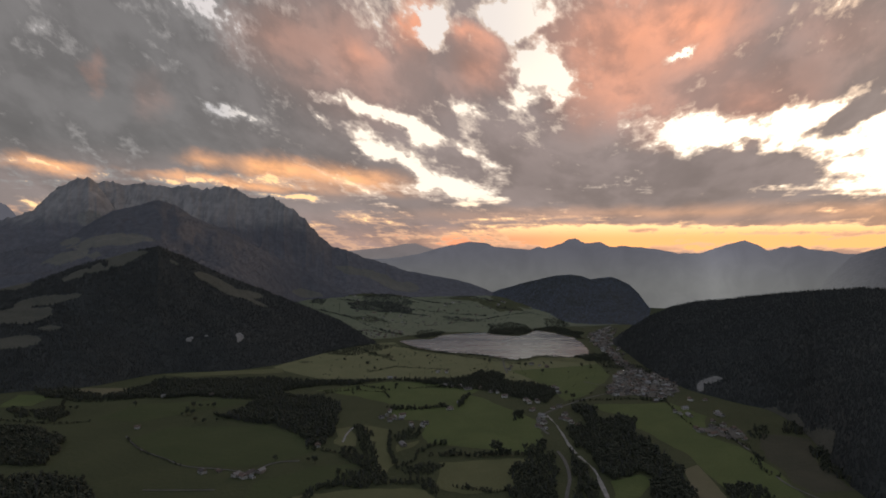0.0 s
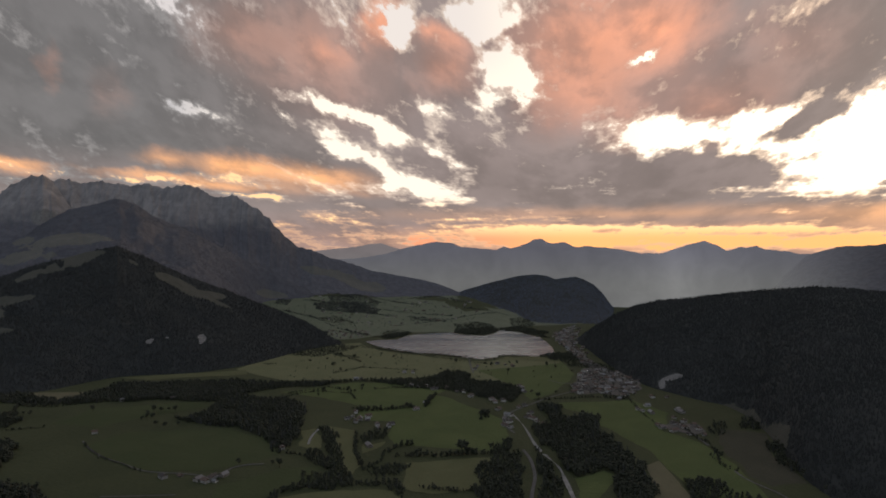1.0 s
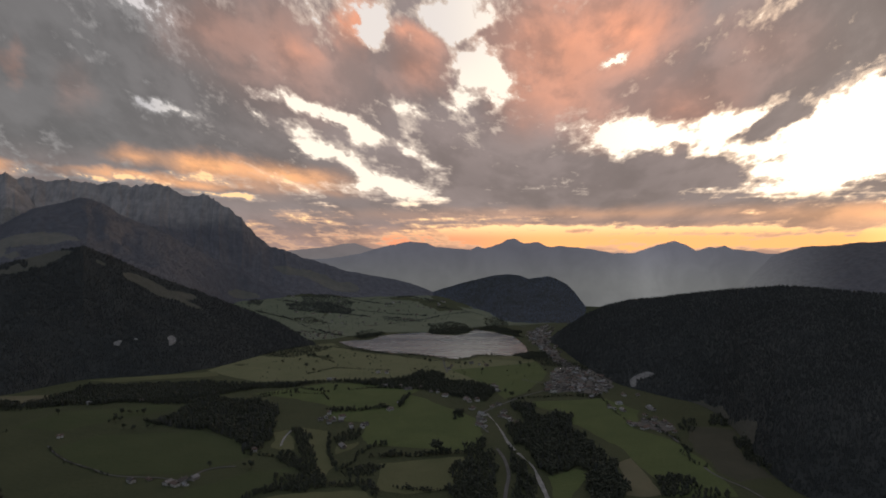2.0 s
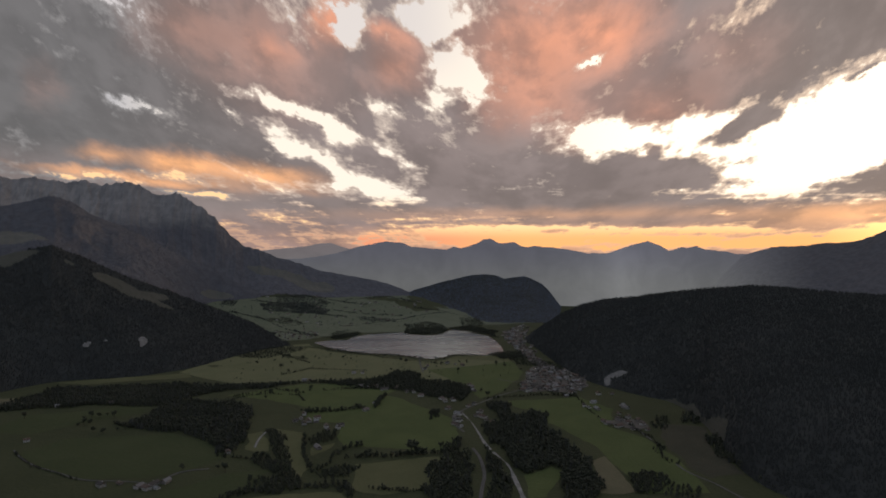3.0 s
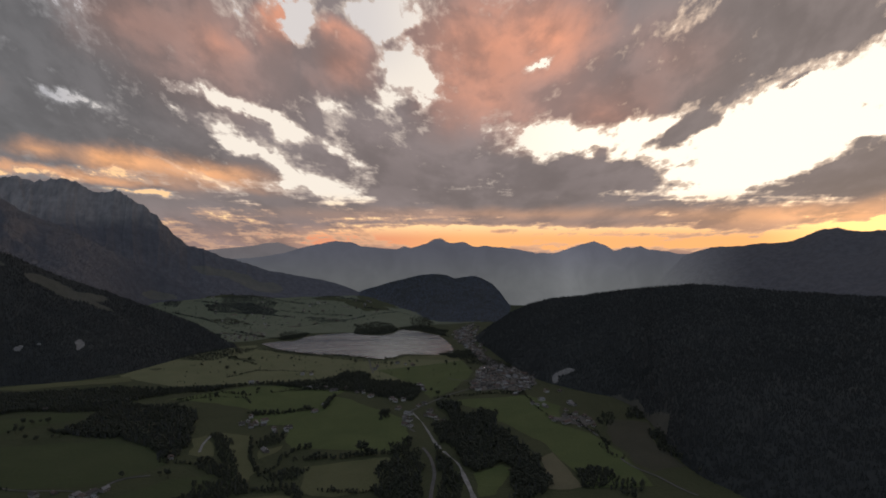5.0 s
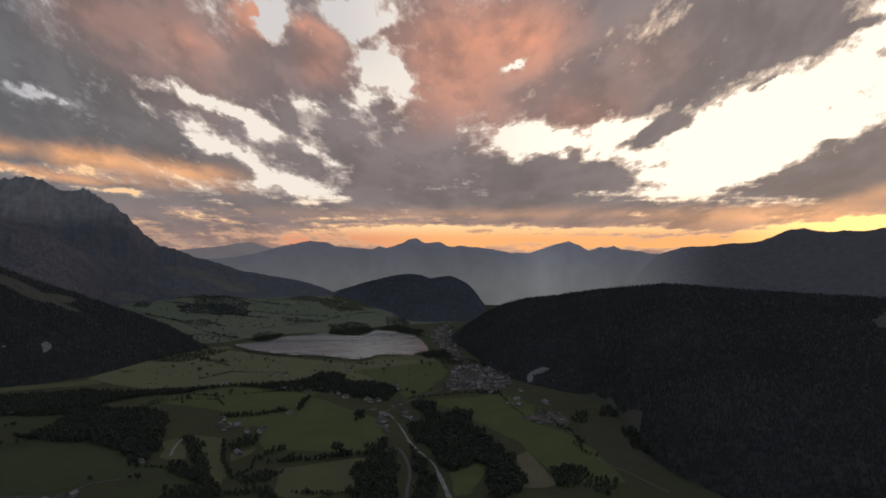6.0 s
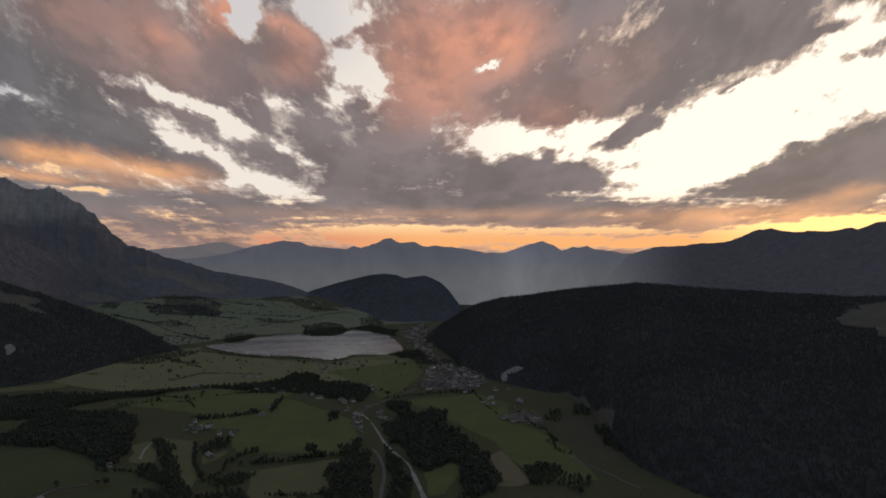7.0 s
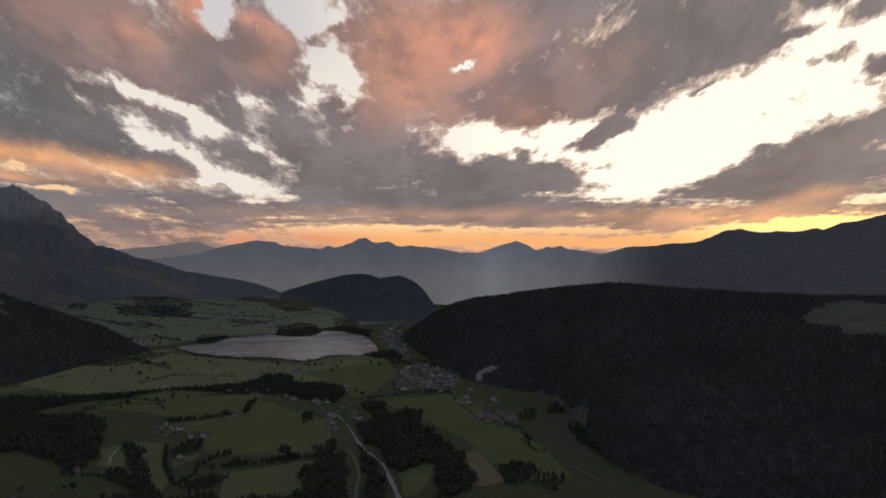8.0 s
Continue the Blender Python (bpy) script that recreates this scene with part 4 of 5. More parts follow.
def hedge(line, label, tall=9.0, gap=3.2, wide=4.5, seed=0):
    """An uneven row of bushes and small trees along a line."""
    rng = np.random.default_rng(seed)
    p = np.array(line, float)
    run = np.concatenate([[0], np.cumsum(np.hypot(*np.diff(p, axis=0).T))])
    s = np.arange(0, run[-1], gap) + rng.uniform(-gap, gap, len(np.arange(0, run[-1], gap)))
    s = s[rng.random(len(s)) < 0.85]
    x = np.interp(s, run, p[:, 0]) + rng.normal(0, wide * 0.5, len(s))
    y = np.interp(s, run, p[:, 1]) + rng.normal(0, wide * 0.5, len(s))
    h = tall * rng.uniform(0.40, 1.15, len(s)) * (0.95 + 0.5 * fbm(x, y, 35, 2, 44))
    # distant rows take the haze-paled leaves as well
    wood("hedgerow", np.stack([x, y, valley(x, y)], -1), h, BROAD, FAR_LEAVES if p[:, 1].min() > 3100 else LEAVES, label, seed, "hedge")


HEDGES = [
    ([(-149, 1683), (-96, 1663), (-36, 1670), (-7, 1706), (23, 1682)], 12), ([(-68, 1937), (10, 1922), (94, 1898)], 10),
    ([(-370, 1849), (-313, 1900), (-251, 1948), (-159, 1883)], 8), ([(-28, 1288), (18, 1294), (64, 1286), (122, 1296), (179, 1294)], 15),
    ([(-46, 1315), (-30, 1354), (7, 1368)], 12), ([(-53, 1335), (-56, 1263), (-92, 1215)], 11), ([(-123, 1459), (-111, 1315), (-93, 1230)], 11),
    ([(-159, 2769), (-58, 2659), (36, 2584), (147, 2502), (250, 2423)], 9), ([(343, 2472), (453, 2471), (539, 2458)], 8),
    ([(15, 1122), (74, 1096), (143, 1105), (180, 1154)], 10), ([(-701, 1405), (-629, 1320), (-543, 1256), (-509, 1229)], 6),
    ([(-1092, 1560), (-931, 1524), (-860, 1545)], 8), ([(350, 1741), (431, 1754), (529, 1767), (614, 1739)], 10),
    ([(74, 1824), (55, 1743), (41, 1681)], 14), ([(-505, 2772), (-341, 2646), (-179, 2377)], 7), ([(-259, 2161), (-170, 2264), (31, 2198)], 7),
    ([(-1145, 1848), (-1022, 1751), (-943, 1750), (-869, 1790)], 9), ([(-292, 1337), (-216, 1310), (-166, 1287)], 10),
    ([(-563, 3428), (-296, 3182), (-148, 3056)], 9), ([(-535, 4158), (-241, 4215), (57, 4034)], 10), ([(-133, 3381), (244, 3606), (615, 3920)], 9),
    ([(650, 1508), (638, 1382), (650, 1334)], 8), ([(-581, 1610), (-539, 1572), (-484, 1573)], 13), ([(-1086, 1832), (-1023, 1700), (-1068, 1653)], 9),
    ([(614, 1739), (594, 1603), (591, 1455)], 5), ([(-997, 3934), (-729, 3644), (-410, 3184)], 11), ([(-876, 3718), (-552, 3361), (-357, 2981)], 10),
]
HEDGES_FAR = [
    ([(-729, 3733), (-523, 3574), (-367, 3320), (-237, 3159)], 12), ([(-152, 3885), (54, 3764), (250, 3688)], 10), ([(-651, 3967), (-501, 3904), (-282, 3761), (-79, 3699)], 11),
    ([(335, 3918), (506, 3887), (666, 3717)], 10), ([(-91, 4239), (179, 4356), (352, 4113)], 10), ([(-206, 2740), (-56, 2615), (80, 2480), (184, 2390), (291, 2300)], 7),
    ([(-363, 1816), (-308, 1875), (-243, 1892)], 8), ([(-138, 1652), (-65, 1657), (9, 1686)], 11), ([(-100, 1909), (10, 1932)], 8), ([(-260, 1890), (-172, 1856), (-149, 1782)], 7),
]
for k, (line, tall) in enumerate(HEDGES + HEDGES_FAR):
    hedge(line, "uneven dark hedgerow of bushes and small trees", tall, seed=200 + k)


# scattered far trees on the meadows beyond the lake
rng = np.random.default_rng(9)
b, d = rng.uniform(-13, 6, 420), rng.uniform(3350, 4350, 420)
x, y = polar(b, d)
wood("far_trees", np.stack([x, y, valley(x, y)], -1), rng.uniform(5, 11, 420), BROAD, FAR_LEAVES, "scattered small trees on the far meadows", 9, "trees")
b, d = rng.uniform(-12, 16, 170), rng.uniform(1950, 2700, 170)
x, y = polar(b, d)
keep = ~inside(LAKE, x, y)
x, y = x[keep], y[keep]
wood("meadow_bushes", np.stack([x, y, valley(x, y)], -1), rng.uniform(3, 8, len(x)), BROAD, LEAVES, "scattered bushes on the lakeside meadows", 10, "bushes")


def part(name, verts, faces, mat, parent, label=""):
    me = bpy.data.meshes.new(name)
    me.from_pydata([tuple(v) for v in verts], [], [tuple(f) for f in faces])
    me.materials.append(mat)
    ob = new(name, me)
    ob.parent = parent
    if label:
        ob["label"] = label
    return ob


def tree_thing(seed, tall, spread):
    """A single broad-leaved tree: tapered trunk with limbs, crown of many tufts."""
    rnd = random.Random(seed)
    root = new("tree")
    pieces = [cone(7, tall * 0.035, -0.5, tall * 0.75, seed=seed)]
    tufts = []
    for k in range(9):
        a, z0 = rnd.uniform(0, 6.283), tall * rnd.uniform(0.25, 0.55)
        reach, z1 = spread * rnd.uniform(0.5, 0.95), tall * rnd.uniform(0.5, 0.85)
        w = tall * 0.012
        tip = (reach * math.cos(a), reach * math.sin(a), z1)
        pieces.append(([tip, (w, 0, z0), (-w, w, z0), (-w, -w, z0 + w)], [(0, 1, 2), (0, 2, 3), (0, 3, 1)]))
        for j in range(9):
            f = rnd.uniform(0.45, 1.1)
            tufts.append(clump(tip[0] * f + rnd.uniform(-1, 1) * spread * 0.22, tip[1] * f + rnd.uniform(-1, 1) * spread * 0.22,
                               z0 + (z1 - z0) * f + rnd.uniform(-0.04, 0.14) * tall, spread * rnd.uniform(0.13, 0.26), seed * 97 + k * 9 + j))
    for k in range(14):
        tufts.append(clump(rnd.uniform(-1, 1) * spread * 0.4, rnd.uniform(-1, 1) * spread * 0.4, tall * rnd.uniform(0.7, 0.95), spread * rnd.uniform(0.15, 0.25), seed * 53 + k))
    v, f = joined(pieces)
    part("trunk", v, f, BARK, root)
    v, f = joined(tufts)
    part("crown", v, f, LEAVES, root, "loose dark green crown")
    return root


KINDS = [tree_thing(1, 14, 6), tree_thing(2, 18, 8), tree_thing(3, 10, 4.5), tree_thing(4, 32, 14)]
TREES = [
    [(-604, 1542), (-658, 1596), (-649, 1606), (-637, 1611), (-668, 1656), (-660, 1675), (-641, 1673), (-626, 1685), (-605, 1674), (-576, 1527), (-551, 1543), (-540, 1557)],
    [(-180, 1877), (-142, 1931), (-260, 1826), (-252, 1869), (-370, 2379), (-247, 2379), (-211, 2453), (-60, 2451), (-31, 2426), (-274, 2288), (-238, 2201), (109, 2197)],
    [(219, 2436), (170, 2328), (287, 2373), (319, 2373), (363, 1767), (354, 1822), (425, 1821), (185, 1589), (201, 1605), (89, 1287), (121, 1292), (156, 2375)],
    [(-334, 1258), (-268, 1254), (-251, 1241), (-1078, 1819), (-1100, 1833), (-1022, 1791), (-960, 1658), (-983, 1670), (-820, 1688), (-193, 1316), (-143, 1899), (-55, 1445)],
    [(-286, 2480), (-270, 2520), (-313, 2428), (196, 1823), (338, 2156), (394, 2315), (490, 2237), (513, 2205), (553, 2133), (293, 2259), (101, 2476), (-111, 2532)],
]
for k, row in enumerate(TREES):
    for j, (x, y) in enumerate(row):
        kind = KINDS[(k * 7 + j * 5) % 3]
        z = float(valley(np.array([x], float), np.array([y], float))[0])
        ob = copy_thing(kind, pose(x, y, z, 0, 0, (k * 77 + j * 53) % 360))
        tagged(ob, "lone broad-leaved tree standing on the open meadow", "tree", "meadow trees")
(x, y), = [(107, 1294)]
big = copy_thing(KINDS[3], pose(x, y, 0, 0, 0, 40))
tagged(big, "tall spreading broad-leaved tree above the field hedge", "tree", "meadow trees")
for kind in KINDS:
    for o in (*kind.children_recursive, kind):
        bpy.data.objects.remove(o)


# ---- houses ----
def box(x0, x1, y0, y1, z0, z1):
    v = [(x, y, z) for z in (z0, z1) for x, y in ((x0, y0), (x1, y0), (x1, y1), (x0, y1))]
    return v, [(3, 2, 1, 0), (4, 5, 6, 7), (0, 1, 5, 4), (1, 2, 6, 5), (2, 3, 7, 6), (3, 0, 4, 7)]


def house_thing(wide, long, eaves, ridge, timber=True, over=1.0):
    """An Alpine house: plastered walls, boarded gables, a broad roof, windows, a door and a chimney. Its ridge runs along y."""
    root = new("house")
    w, l = wide / 2, long / 2
    v, f = box(-w, w, -l, l, -1.0, eaves)
    part("wall", v, f[:1] + f[2:], PLASTER, root)
    for s in (-1, 1):
        o = 0.12
        ya, yb = sorted((s * l - s * 0.3, s * l + s * o))
        gv = [(-w, ya, eaves), (w, ya, eaves), (0, ya, ridge), (-w, yb, eaves), (w, yb, eaves), (0, yb, ridge)]
        part("gable", gv, [(0, 2, 1), (3, 4, 5), (0, 1, 4, 3), (1, 2, 5, 4), (2, 0, 3, 5)], TIMBER if timber else PLASTER, root, "weathered boarded gable" if timber else "")
    slope = (ridge - eaves) / w
    t = 0.35
    for s in (-1, 1):
        xe, ze = s * (w + over), eaves - slope * over
        rv = [(0, -l - over, ridge), (0, l + over, ridge), (xe, l + over, ze), (xe, -l - over, ze)]
        rv += [(x, y, z + t) for x, y, z in rv]
        roof = part("roof", rv, [(0, 1, 2, 3), (7, 6, 5, 4), (0, 3, 7, 4), (1, 5, 6, 2), (3, 2, 6, 7), (0, 4, 5, 1)], TILES, root)
    v, f = box(w * 0.25, w * 0.25 + 0.9, -l * 0.3, -l * 0.3 + 0.9, ridge - 1.5, ridge + 1.1)
    part("chimney", v, f, PLASTER, roof)
    pane = None
    for side in (-1, 1):
        for row in range(2 if eaves > 4.5 else 1):
            for k in range(3):
                y = (k - 1) * l * 0.6
                v, f = box(-0.06, 0.06, -0.6, 0.6, 0, 1.4)
                if pane is None:
                    pane = part("window", v, f, PANE, root)
                    ob = pane
                else:
                    ob = new("window", pane.data)
                    ob.parent = root
                ob.location = (side * (w + 0.03), y, 1.0 + row * 2.7)
    v, f = box(-0.6, 0.6, -l - 0.08, -l + 0.05, 0, 2.1)
    part("door", v, f, TIMBER, root)
    return root


HOUSES = [house_thing(9.5, 12, 5.4, 8.0), house_thing(11, 15, 5.6, 8.6), house_thing(8, 9.5, 3.4, 5.8), house_thing(11, 22, 5.0, 8.2), house_thing(10.5, 16, 8.0, 10.8, False, 0.6)]
LABELS = ["Alpine house with plastered walls and a boarded gable", "broad farmhouse with a wide tiled roof", "small cottage with a low tiled roof", "long barn with boarded gables and a tiled roof", "tall plastered inn in the village"]
built = []


def put_house(x, y, kind, turn, group):
    if any((x - a) ** 2 + (y - c) ** 2 < 17 ** 2 for a, c in built) or inside(LAKE, np.array([x]), np.array([y]))[0]:
        return
    built.append((x, y))
    z = float(valley(np.array([x], float), np.array([y], float))[0])
    ob = copy_thing(HOUSES[kind], pose(x, y, z, 0, 0, turn))
    tagged(ob, LABELS[kind], "house", group)


def settle(rows, group, turn=20, kinds=(0, 1, 2, 0, 3)):
    for k, (x, y) in enumerate(rows):
        put_house(x, y, kinds[k % len(kinds)], turn + (k * 37) % 4 * 90 + (k * 13) % 25 - 12, group)


settle([(-138, 1636), (-103, 1597), (-142, 1598), (-154, 1576), (-122, 1575), (-104, 1565), (-131, 1550), (-116, 1544), (-77, 1520), (-63, 1519), (-49, 1505), (-44, 1523), (-73, 1496)], "hamlet in the meadows")
settle([(-454, 1193), (-442, 1201), (-425, 1201), (-385, 1177), (-369, 1167), (-364, 1185), (-352, 1168), (-345, 1197)], "farm by the track", 60, (1, 3, 2, 1))
settle([(-268, 1352), (17, 1658), (42, 1729), (-718, 1486), (-87, 1361)], "lone farms", 30)
settle([(590, 1476), (592, 1458), (657, 1544), (698, 1618), (697, 1596), (665, 1506), (634, 1491), (642, 1476), (645, 1453), (610, 1432), (618, 1428), (603, 1454), (634, 1406), (676, 1477), (682, 1467), (673, 1441), (666, 1490), (665, 1398)], "hamlet by the hillside", 25)
settle([(595, 1625), (633, 1659), (603, 1609), (615, 1602), (618, 1592), (583, 1739), (686, 1759), (727, 1758)], "outlying houses", 10)
settle([(158, 1851), (174, 1796), (184, 1783), (228, 1755), (234, 1728), (244, 1717), (258, 1735), (139, 1859), (112, 1913), (74, 1897), (53, 1937), (6, 1944), (27, 1928), (339, 1896), (336, 1850), (336, 1927)], "houses in the wood", 15)
settle([(236, 1552), (242, 1527), (228, 1493), (238, 1479), (254, 1517), (294, 1567), (305, 1552), (310, 1527), (321, 1498), (307, 1599), (249, 1589), (288, 1667), (308, 1680), (231, 1644)], "houses at the crossing", 40, (0, 1, 3, 2))
settle([(243, 2261), (320, 2304), (347, 2282), (228, 2206), (370, 2258), (-18, 2158), (11, 2158), (-129, 3418), (-99, 3435), (-74, 3417), (-155, 2056), (-173, 2057), (-627, 1829), (-663, 1815), (-597, 1888), (-795, 1802)], "scattered farms", 15)
rng = np.random.default_rng(4)
village = [(538, 2042), (621, 2204), (679, 2204), (721, 2123), (747, 2014), (685, 1856), (627, 1779), (585, 1793), (545, 1820), (484, 1806), (491, 1893)]
for k, (x, y, z) in enumerate(fill(village, 27, rng)):
    put_house(x, y, (0, 1, 4, 0, 2, 3, 4)[k % 7], 20 + rng.integers(0, 2) * 90 + rng.uniform(-15, 15), "village houses")
shore = [(723, 3169), (881, 3396), (908, 3276), (759, 2876), (730, 2635), (688, 2370), (689, 2234), (630, 2204), (636, 2370), (656, 2667), (657, 2878)]
for k, (x, y, z) in enumerate(fill(shore, 36, rng)):
    put_house(x, y, (0, 1, 2, 4)[k % 4], 40 + rng.integers(0, 2) * 90 + rng.uniform(-15, 15), "lakeside houses")
for poly in (village, shore):
    copse(poly, "garden trees between the village houses", 20 if poly is village else 24, 10, 0.8, 300)
far_village = [(-384, 2981), (-227, 3017), (-182, 3181), (-284, 3376), (-415, 3227)]
for k, (x, y, z) in enumerate(fill(far_village, 42, rng)):
    put_house(x, y, (0, 1, 2)[k % 3], 10 + rng.uniform(-30, 30), "houses across the lake")
b, d = rng.uniform(-8, 7, 60), rng.uniform(3400, 4250, 60)
for k in range(60):
    x, y = polar(b[k], d[k])
    put_house(float(x), float(y), (0, 1, 3)[k % 3], float(b[k]) * 40, "far farms")
for kind in HOUSES:
    for o in (*kind.children_recursive, kind):
        bpy.data.objects.remove(o)


# ---- fields, roads, river ----
def drape(name, poly, mat, label, lift=0.8, kind="structure"):
    """A field laid over the valley floor, with a slightly wavy outline."""
    bm = bmesh.new()
    bm.faces.new([bm.verts.new((x, y, 0)) for x, y in poly])
    for size in (120, 60, 30):
        bmesh.ops.subdivide_edges(bm, edges=[e for e in bm.edges if e.calc_length() > size], cuts=1)
        bmesh.ops.triangulate(bm, faces=bm.faces[:])
    co = np.array([v.co for v in bm.verts])
    wx, wy = fbm(co[:, 0], co[:, 1], 75, 4, 12) * 17, fbm(co[:, 0], co[:, 1], 75, 4, 15) * 17
    zz = valley(co[:, 0] + wx, co[:, 1] + wy) + lift
    for v, dx, dy, z in zip(bm.verts, wx, wy, zz):
        v.co = (v.co.x + dx, v.co.y + dy, z)
    bmesh.ops.recalc_face_normals(bm, faces=bm.faces[:])
    if sum(f.normal.z for f in bm.faces) < 0:
        bmesh.ops.reverse_faces(bm, faces=bm.faces[:])
    me = bpy.data.meshes.new(name)
    bm.to_mesh(me)
    bm.free()
    me.materials.append(mat)
    return tagged(new(name, me), label, "field", kind=kind)


FIELDS = [
    ([(-143, 1694), (74, 1824), (105, 1795), (229, 1553), (226, 1351), (181, 1308), (-30, 1374), (-57, 1437), (-41, 1553), (-118, 1570), (-127, 1647)], LUSH),
    ([(-378, 1887), (-170, 2013), (-43, 1996), (111, 1897), (82, 1824), (24, 1706), (-144, 1706), (-234, 1813)], LUSH),
    ([(-5, 1246), (86, 1273), (175, 1262), (160, 1153), (114, 1106), (34, 1087), (-10, 1128)], MOWN),
    ([(-196, 1519), (-127, 1473), (-117, 1317), (-96, 1246), (-100, 1184), (-123, 1178), (-144, 1316)], MOWN),
    ([(396, 1703), (625, 1727), (659, 1587), (582, 1432), (638, 1311), (624, 1138), (608, 1025), (490, 1027), (490, 1152), (497, 1294), (461, 1455), (465, 1577), (407, 1642)], LUSH),
    ([(454, 1212), (493, 1227), (479, 1124), (477, 1038), (413, 1039)], STUBBLE),
    ([(-687, 1389), (-647, 1498), (-527, 1498), (-424, 1512), (-308, 1411), (-276, 1317), (-329, 1253), (-378, 1231), (-498, 1229), (-617, 1319)], SHADED_GRASS),
    ([(-1121, 1907), (-958, 1936), (-913, 1867), (-1042, 1812)], STUBBLE),
    ([(-264, 2202), (-192, 2286), (-49, 2241), (30, 2158), (-160, 2122), (-255, 2131)], HAZED_GRASS),
    ([(-433, 2163), (-306, 2380), (-74, 2401), (174, 2283), (187, 2198), (31, 2240), (-194, 2308), (-268, 2202)], HAZED_GRASS),
]
FAR_MEADOWS = [(-1500, 4500), (-900, 3500), (-560, 3250), (-400, 2960), (-240, 2990), (-60, 3190), (120, 3215), (245, 3180), (330, 3110), (420, 3190), (480, 3360), (700, 3420), (980, 3500), (900, 4500)]
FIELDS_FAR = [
    ([(-1001, 3947), (-661, 4024), (-310, 4132), (-170, 4305), (-288, 3829), (-530, 3617), (-738, 3689)], HAZED_PASTURE),
    ([(-170, 4305), (171, 4177), (237, 4029), (259, 3823), (52, 3704), (-240, 3732)], HAZED_PASTURE),
    ([(-729, 3644), (-523, 3570), (-275, 3666), (19, 3612), (17, 3382), (-126, 3180), (-264, 3139), (-429, 3336)], HAZED_PASTURE),
    ([(51, 3612), (261, 3759), (509, 3911), (641, 3581), (475, 3421), (383, 3551), (235, 3480), (164, 3304), (46, 3306)], HAZED_PASTURE),
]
LAKESIDE = [(-600, 2250), (-520, 2560), (-400, 2800), (-235, 2860), (-175, 2740), (-120, 2640), (-60, 2580), (20, 2530), (90, 2500), (160, 2450), (225, 2385), (285, 2360), (340, 2400), (385, 2445), (440, 2420), (545, 2415), (560, 2300), (430, 1900), (330, 1920), (210, 2010), (190, 2170), (120, 2170), (60, 2090), (-20, 2050), (-150, 2060), (-400, 2050)]
FIELDS_MORE = [
    ([(717, 1442), (765, 1433), (812, 1397), (736, 1233), (714, 1096), (648, 1085), (632, 1139), (648, 1250), (668, 1330)], HEATH),
    ([(-939, 2128), (-567, 2235), (-539, 2164), (-847, 2089)], MOWN),
    ([(-863, 1575), (-837, 1723), (-609, 1775), (-529, 1723), (-647, 1650), (-736, 1544)], SHADED_GRASS),
    ([(235, 2187), (569, 2313), (551, 2105), (415, 1821), (327, 1742), (339, 1896), (286, 2062)], LUSH),
    ([(-256, 1082), (-164, 1114), (-25, 1112), (-9, 1040), (-246, 1041)], MOWN),
    ([(-333, 1151), (-245, 1224), (-166, 1241), (-176, 1161), (-256, 1082), (-324, 1053)], SHADED_GRASS),
    ([(-99, 1316), (-60, 1353), (-49, 1393), (-103, 1370)], MOWN),
    ([(568, 2760), (365, 2473), (470, 2445), (324, 2410), (569, 2313), (558, 2445)], MOWN),
    ([(-257, 1482), (-220, 1502), (-189, 1355), (-217, 1355), (-238, 1373)], MOWN),
    ([(305, 1140), (364, 1181), (375, 1152), (324, 1039), (287, 1039)], LUSH),
    ([(-1234, 1833), (-1127, 1819), (-1100, 1702), (-1182, 1689)], LUSH),
    ([(-984, 3951), (-852, 3912), (-694, 3718), (-817, 3752)], HAZED_PASTURE),
    ([(-590, 3588), (-450, 3501), (-267, 3181), (-420, 3267)], HAZED_PASTURE),
    ([(-85, 3945), (237, 4029), (383, 3712), (52, 3674)], HAZED_PASTURE),
]
drape("field", FAR_MEADOWS, HAZED_PASTURE, "pasture rising beyond the lake, haze put into its colour", 1.8)
drape("field", LAKESIDE, HAZED_GRASS, "pale meadows between the wood and the lake, haze put into their colour", 0.15)
drape("village_ground", village, YARD, "pale streets and yards between the village houses", 0.9)
drape("village_ground", [(725, 3150), (850, 3300), (755, 2900), (715, 2650), (690, 2400), (690, 2200), (640, 2200), (640, 2400), (662, 2660), (668, 2880)], YARD, "pale road and yards along the lakeside houses", 0.9)
drape("village_ground", [(590, 1485), (640, 1500), (690, 1480), (676, 1425), (640, 1395), (605, 1430)], YARD, "pale yards between the hamlet houses", 0.9)
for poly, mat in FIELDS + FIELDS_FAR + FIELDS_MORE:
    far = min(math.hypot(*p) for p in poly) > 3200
    drape("field", poly, mat, lift=(0.4 if mat is not MOWN else 0.6) + (1.6 if far else 0.0) + (1.0 if far and mat is not HAZED_PASTURE else 0.0), label={"lush_grass": "lush green meadow field", "shaded_green_meadow": "deep green meadow, shade put into its colour", "hazed_lakeside_meadow": "pale meadow by the lake, haze put into its colour", "mown_grass": "mown yellowish green meadow", "dry_stubble": "dry pale stubble field", "hazed_pasture": "pasture rising beyond the lake, haze put into its colour", "rough_pasture": "rough brownish pasture below the forest"}[mat.name])


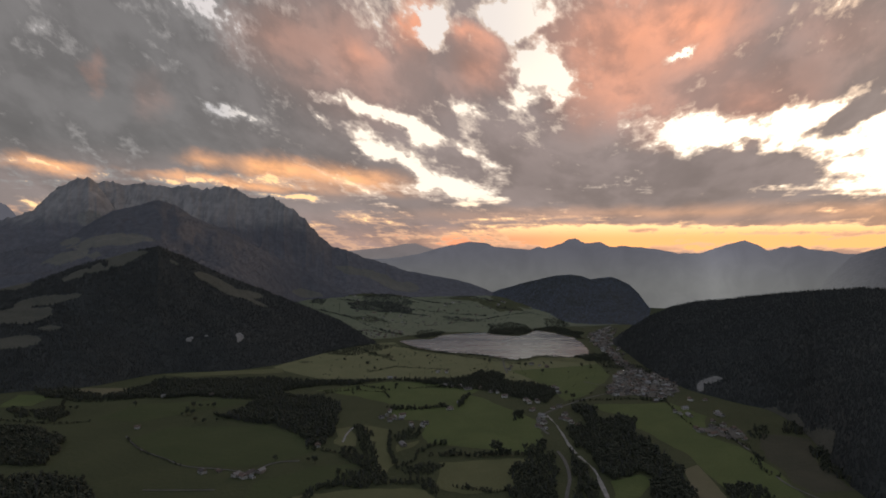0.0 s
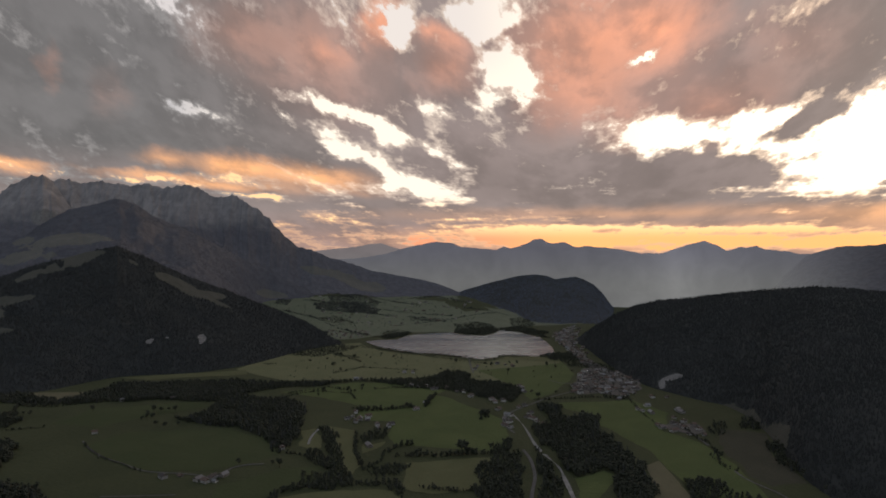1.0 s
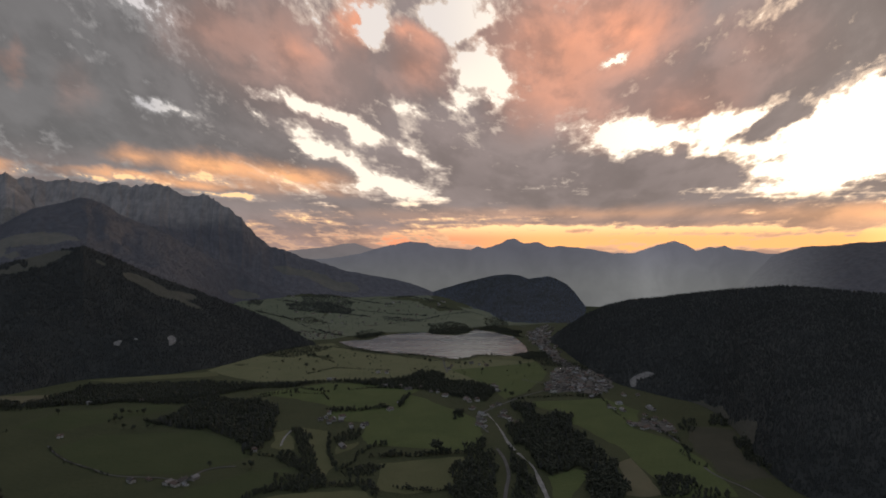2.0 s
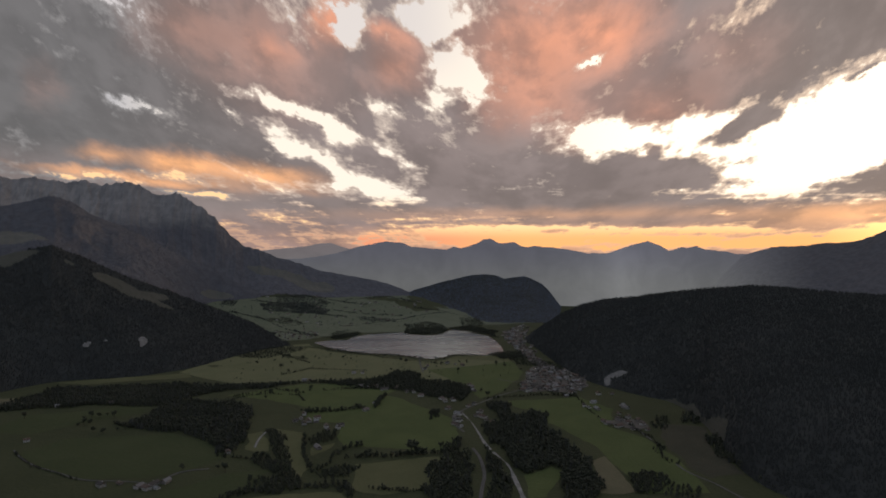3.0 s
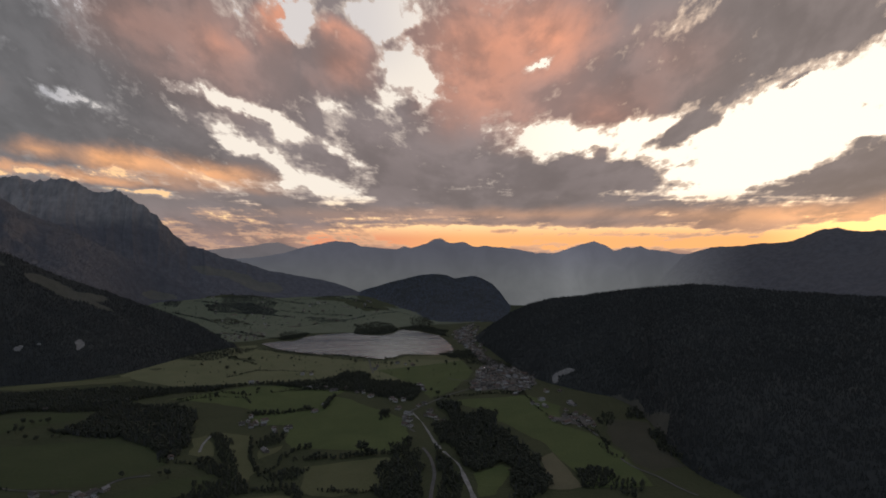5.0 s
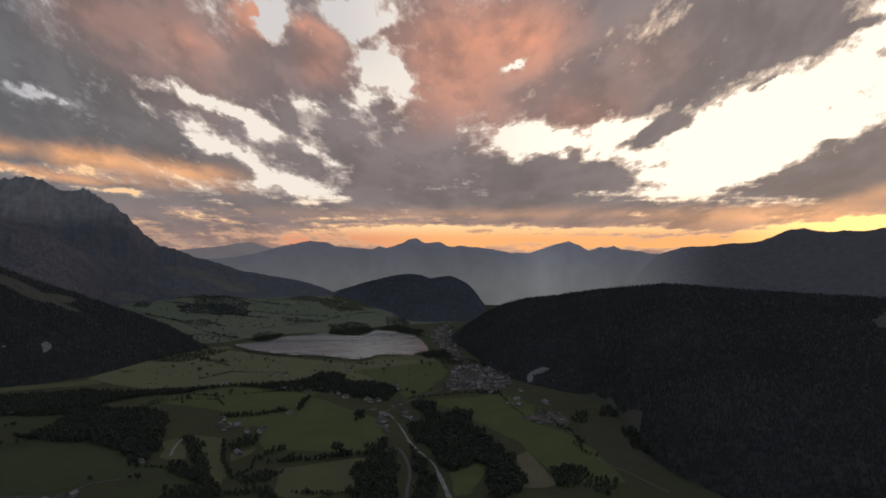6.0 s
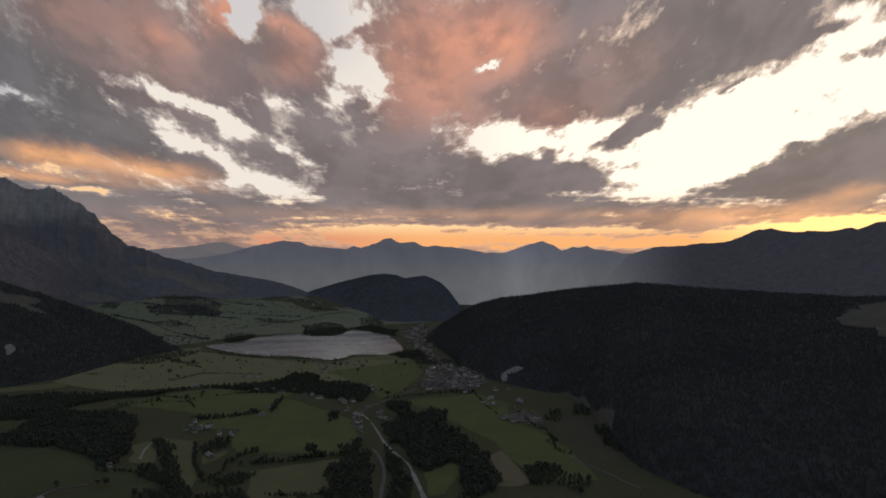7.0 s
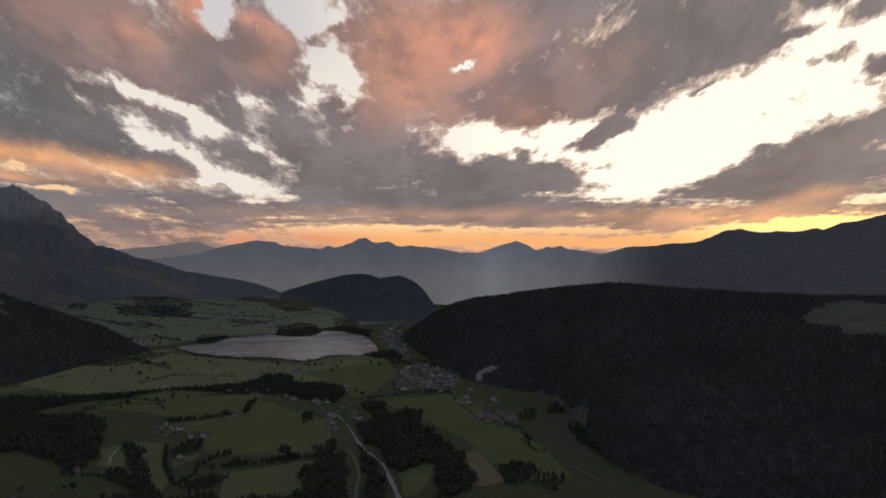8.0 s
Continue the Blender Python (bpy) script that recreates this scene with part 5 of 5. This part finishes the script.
def ribbon(name, line, wide, mat, label, lift=1.2, ragged=0.0, seed=0):
    """A road or stream along a line, following the ground."""
    p = np.array(line, float)
    run = np.concatenate([[0], np.cumsum(np.hypot(*np.diff(p, axis=0).T))])
    s = np.arange(0, run[-1], 7.0)
    soft = lambda c: sum(np.interp(s + o, run, p[:, c]) for o in (-24, -12, 0, 12, 24)) / 5
    x, y = soft(0), soft(1)
    tx, ty = np.gradient(x), np.gradient(y)
    norm = np.hypot(tx, ty)
    nx, ny = ty / norm, -tx / norm
    half = wide / 2 * (1 + ragged * fbm(s, s * 0 + seed, 40, 3, seed))
    rows = [np.stack([x + nx * half * k, y + ny * half * k, valley(x + nx * half * k, y + ny * half * k) + lift - 0.3 * k * k], -1) for k in (1, 0.35, -0.35, -1)]
    me = grid_mesh(name, np.stack(rows, 0), mat)
    return tagged(new(name, me), label, "road" if "road" in name or "track" in name else "river", kind="structure")


ribbon("road", [(584, 1894), (500, 1864), (407, 1786), (326, 1697), (261, 1621), (231, 1567), (227, 1493), (242, 1426)], 6, ASPHALT, "pale valley road towards the village")
ribbon("road", [(237, 1325), (242, 1271), (239, 1213), (231, 1153), (215, 1099), (195, 1017)], 6.5, ASPHALT, "pale road beside the wooded river")
ribbon("river", [(261, 1611), (270, 1516), (271, 1424), (269, 1351), (274, 1293)], 6.0, GRAVEL, "pale gravel river bed between trees", ragged=1.3, seed=1)
ribbon("river", [(274, 1293), (284, 1238), (289, 1194), (283, 1148), (280, 1099), (272, 1016)], 6.0, GRAVEL, "pale gravel river bed between trees", ragged=1.3, seed=2)
ribbon("road", [(643, 1491), (645, 1429), (638, 1311)], 5, ASPHALT, "narrow pale road past the hamlet")
ribbon("road", [(615, 1175), (611, 1123), (625, 1085), (636, 1046), (636, 1001), (653, 954)], 4.5, ASPHALT, "narrow pale road over the meadow")
ribbon("track", [(-718, 1432), (-671, 1368), (-623, 1318), (-547, 1265), (-511, 1232), (-462, 1219), (-416, 1213), (-366, 1191)], 4, ASPHALT, "pale farm track along the meadow")
ribbon("track", [(-364, 1185), (-351, 1206), (-346, 1241), (-330, 1257), (-275, 1260)], 6, ASPHALT, "pale farm yard track")
ribbon("track", [(-533, 1106), (-458, 1105), (-390, 1107)], 4, ASPHALT, "pale field track")
ribbon("track", [(-219, 1375), (-221, 1445), (-210, 1505)], 5, GRAVEL, "short pale field track")
ribbon("track", [(-98, 1585), (-35, 1596), (80, 1622)], 3, MOWN, "faint grassy track over the meadow")
ribbon("road", [(442, 2016), (481, 1958), (533, 1957)], 5, ASPHALT, "village road")
ribbon("road", [(228, 2423), (219, 2259), (217, 2137)], 6, ASPHALT, "road down to the lake")
ribbon("road", [(439, 3380), (476, 3322), (668, 3637), (764, 3348)], 7, ASPHALT, "road behind the lake")


# ---- a lit lamp in the village ----
def yard_lamp(x, y):
    root = new("street_lamp")
    v, f = joined([cone(8, 0.16, 0.0, 9.5, seed=3)])
    part("pole", v, f, TIMBER, root, "slim dark pole")
    m, n, shader, place = material("lamp_glow", 0.4, 0.3)
    shader.inputs["Emission Color"].default_value = (1.0, 0.93, 0.80, 1)
    shader.inputs["Emission Strength"].default_value = 14.0
    v, f = clump(0, 0, 9.3, 0.85, 8)
    part("lamp_head", v, f, m, root, "bright white lamp head")
    root.location = (x, y, float(valley(np.array([x], float), np.array([y], float))[0]))
    return tagged(root, "lit street lamp shining in the darkening village", "street lamp")


(x, y), = [(602, 2124)]
yard_lamp(x, y)
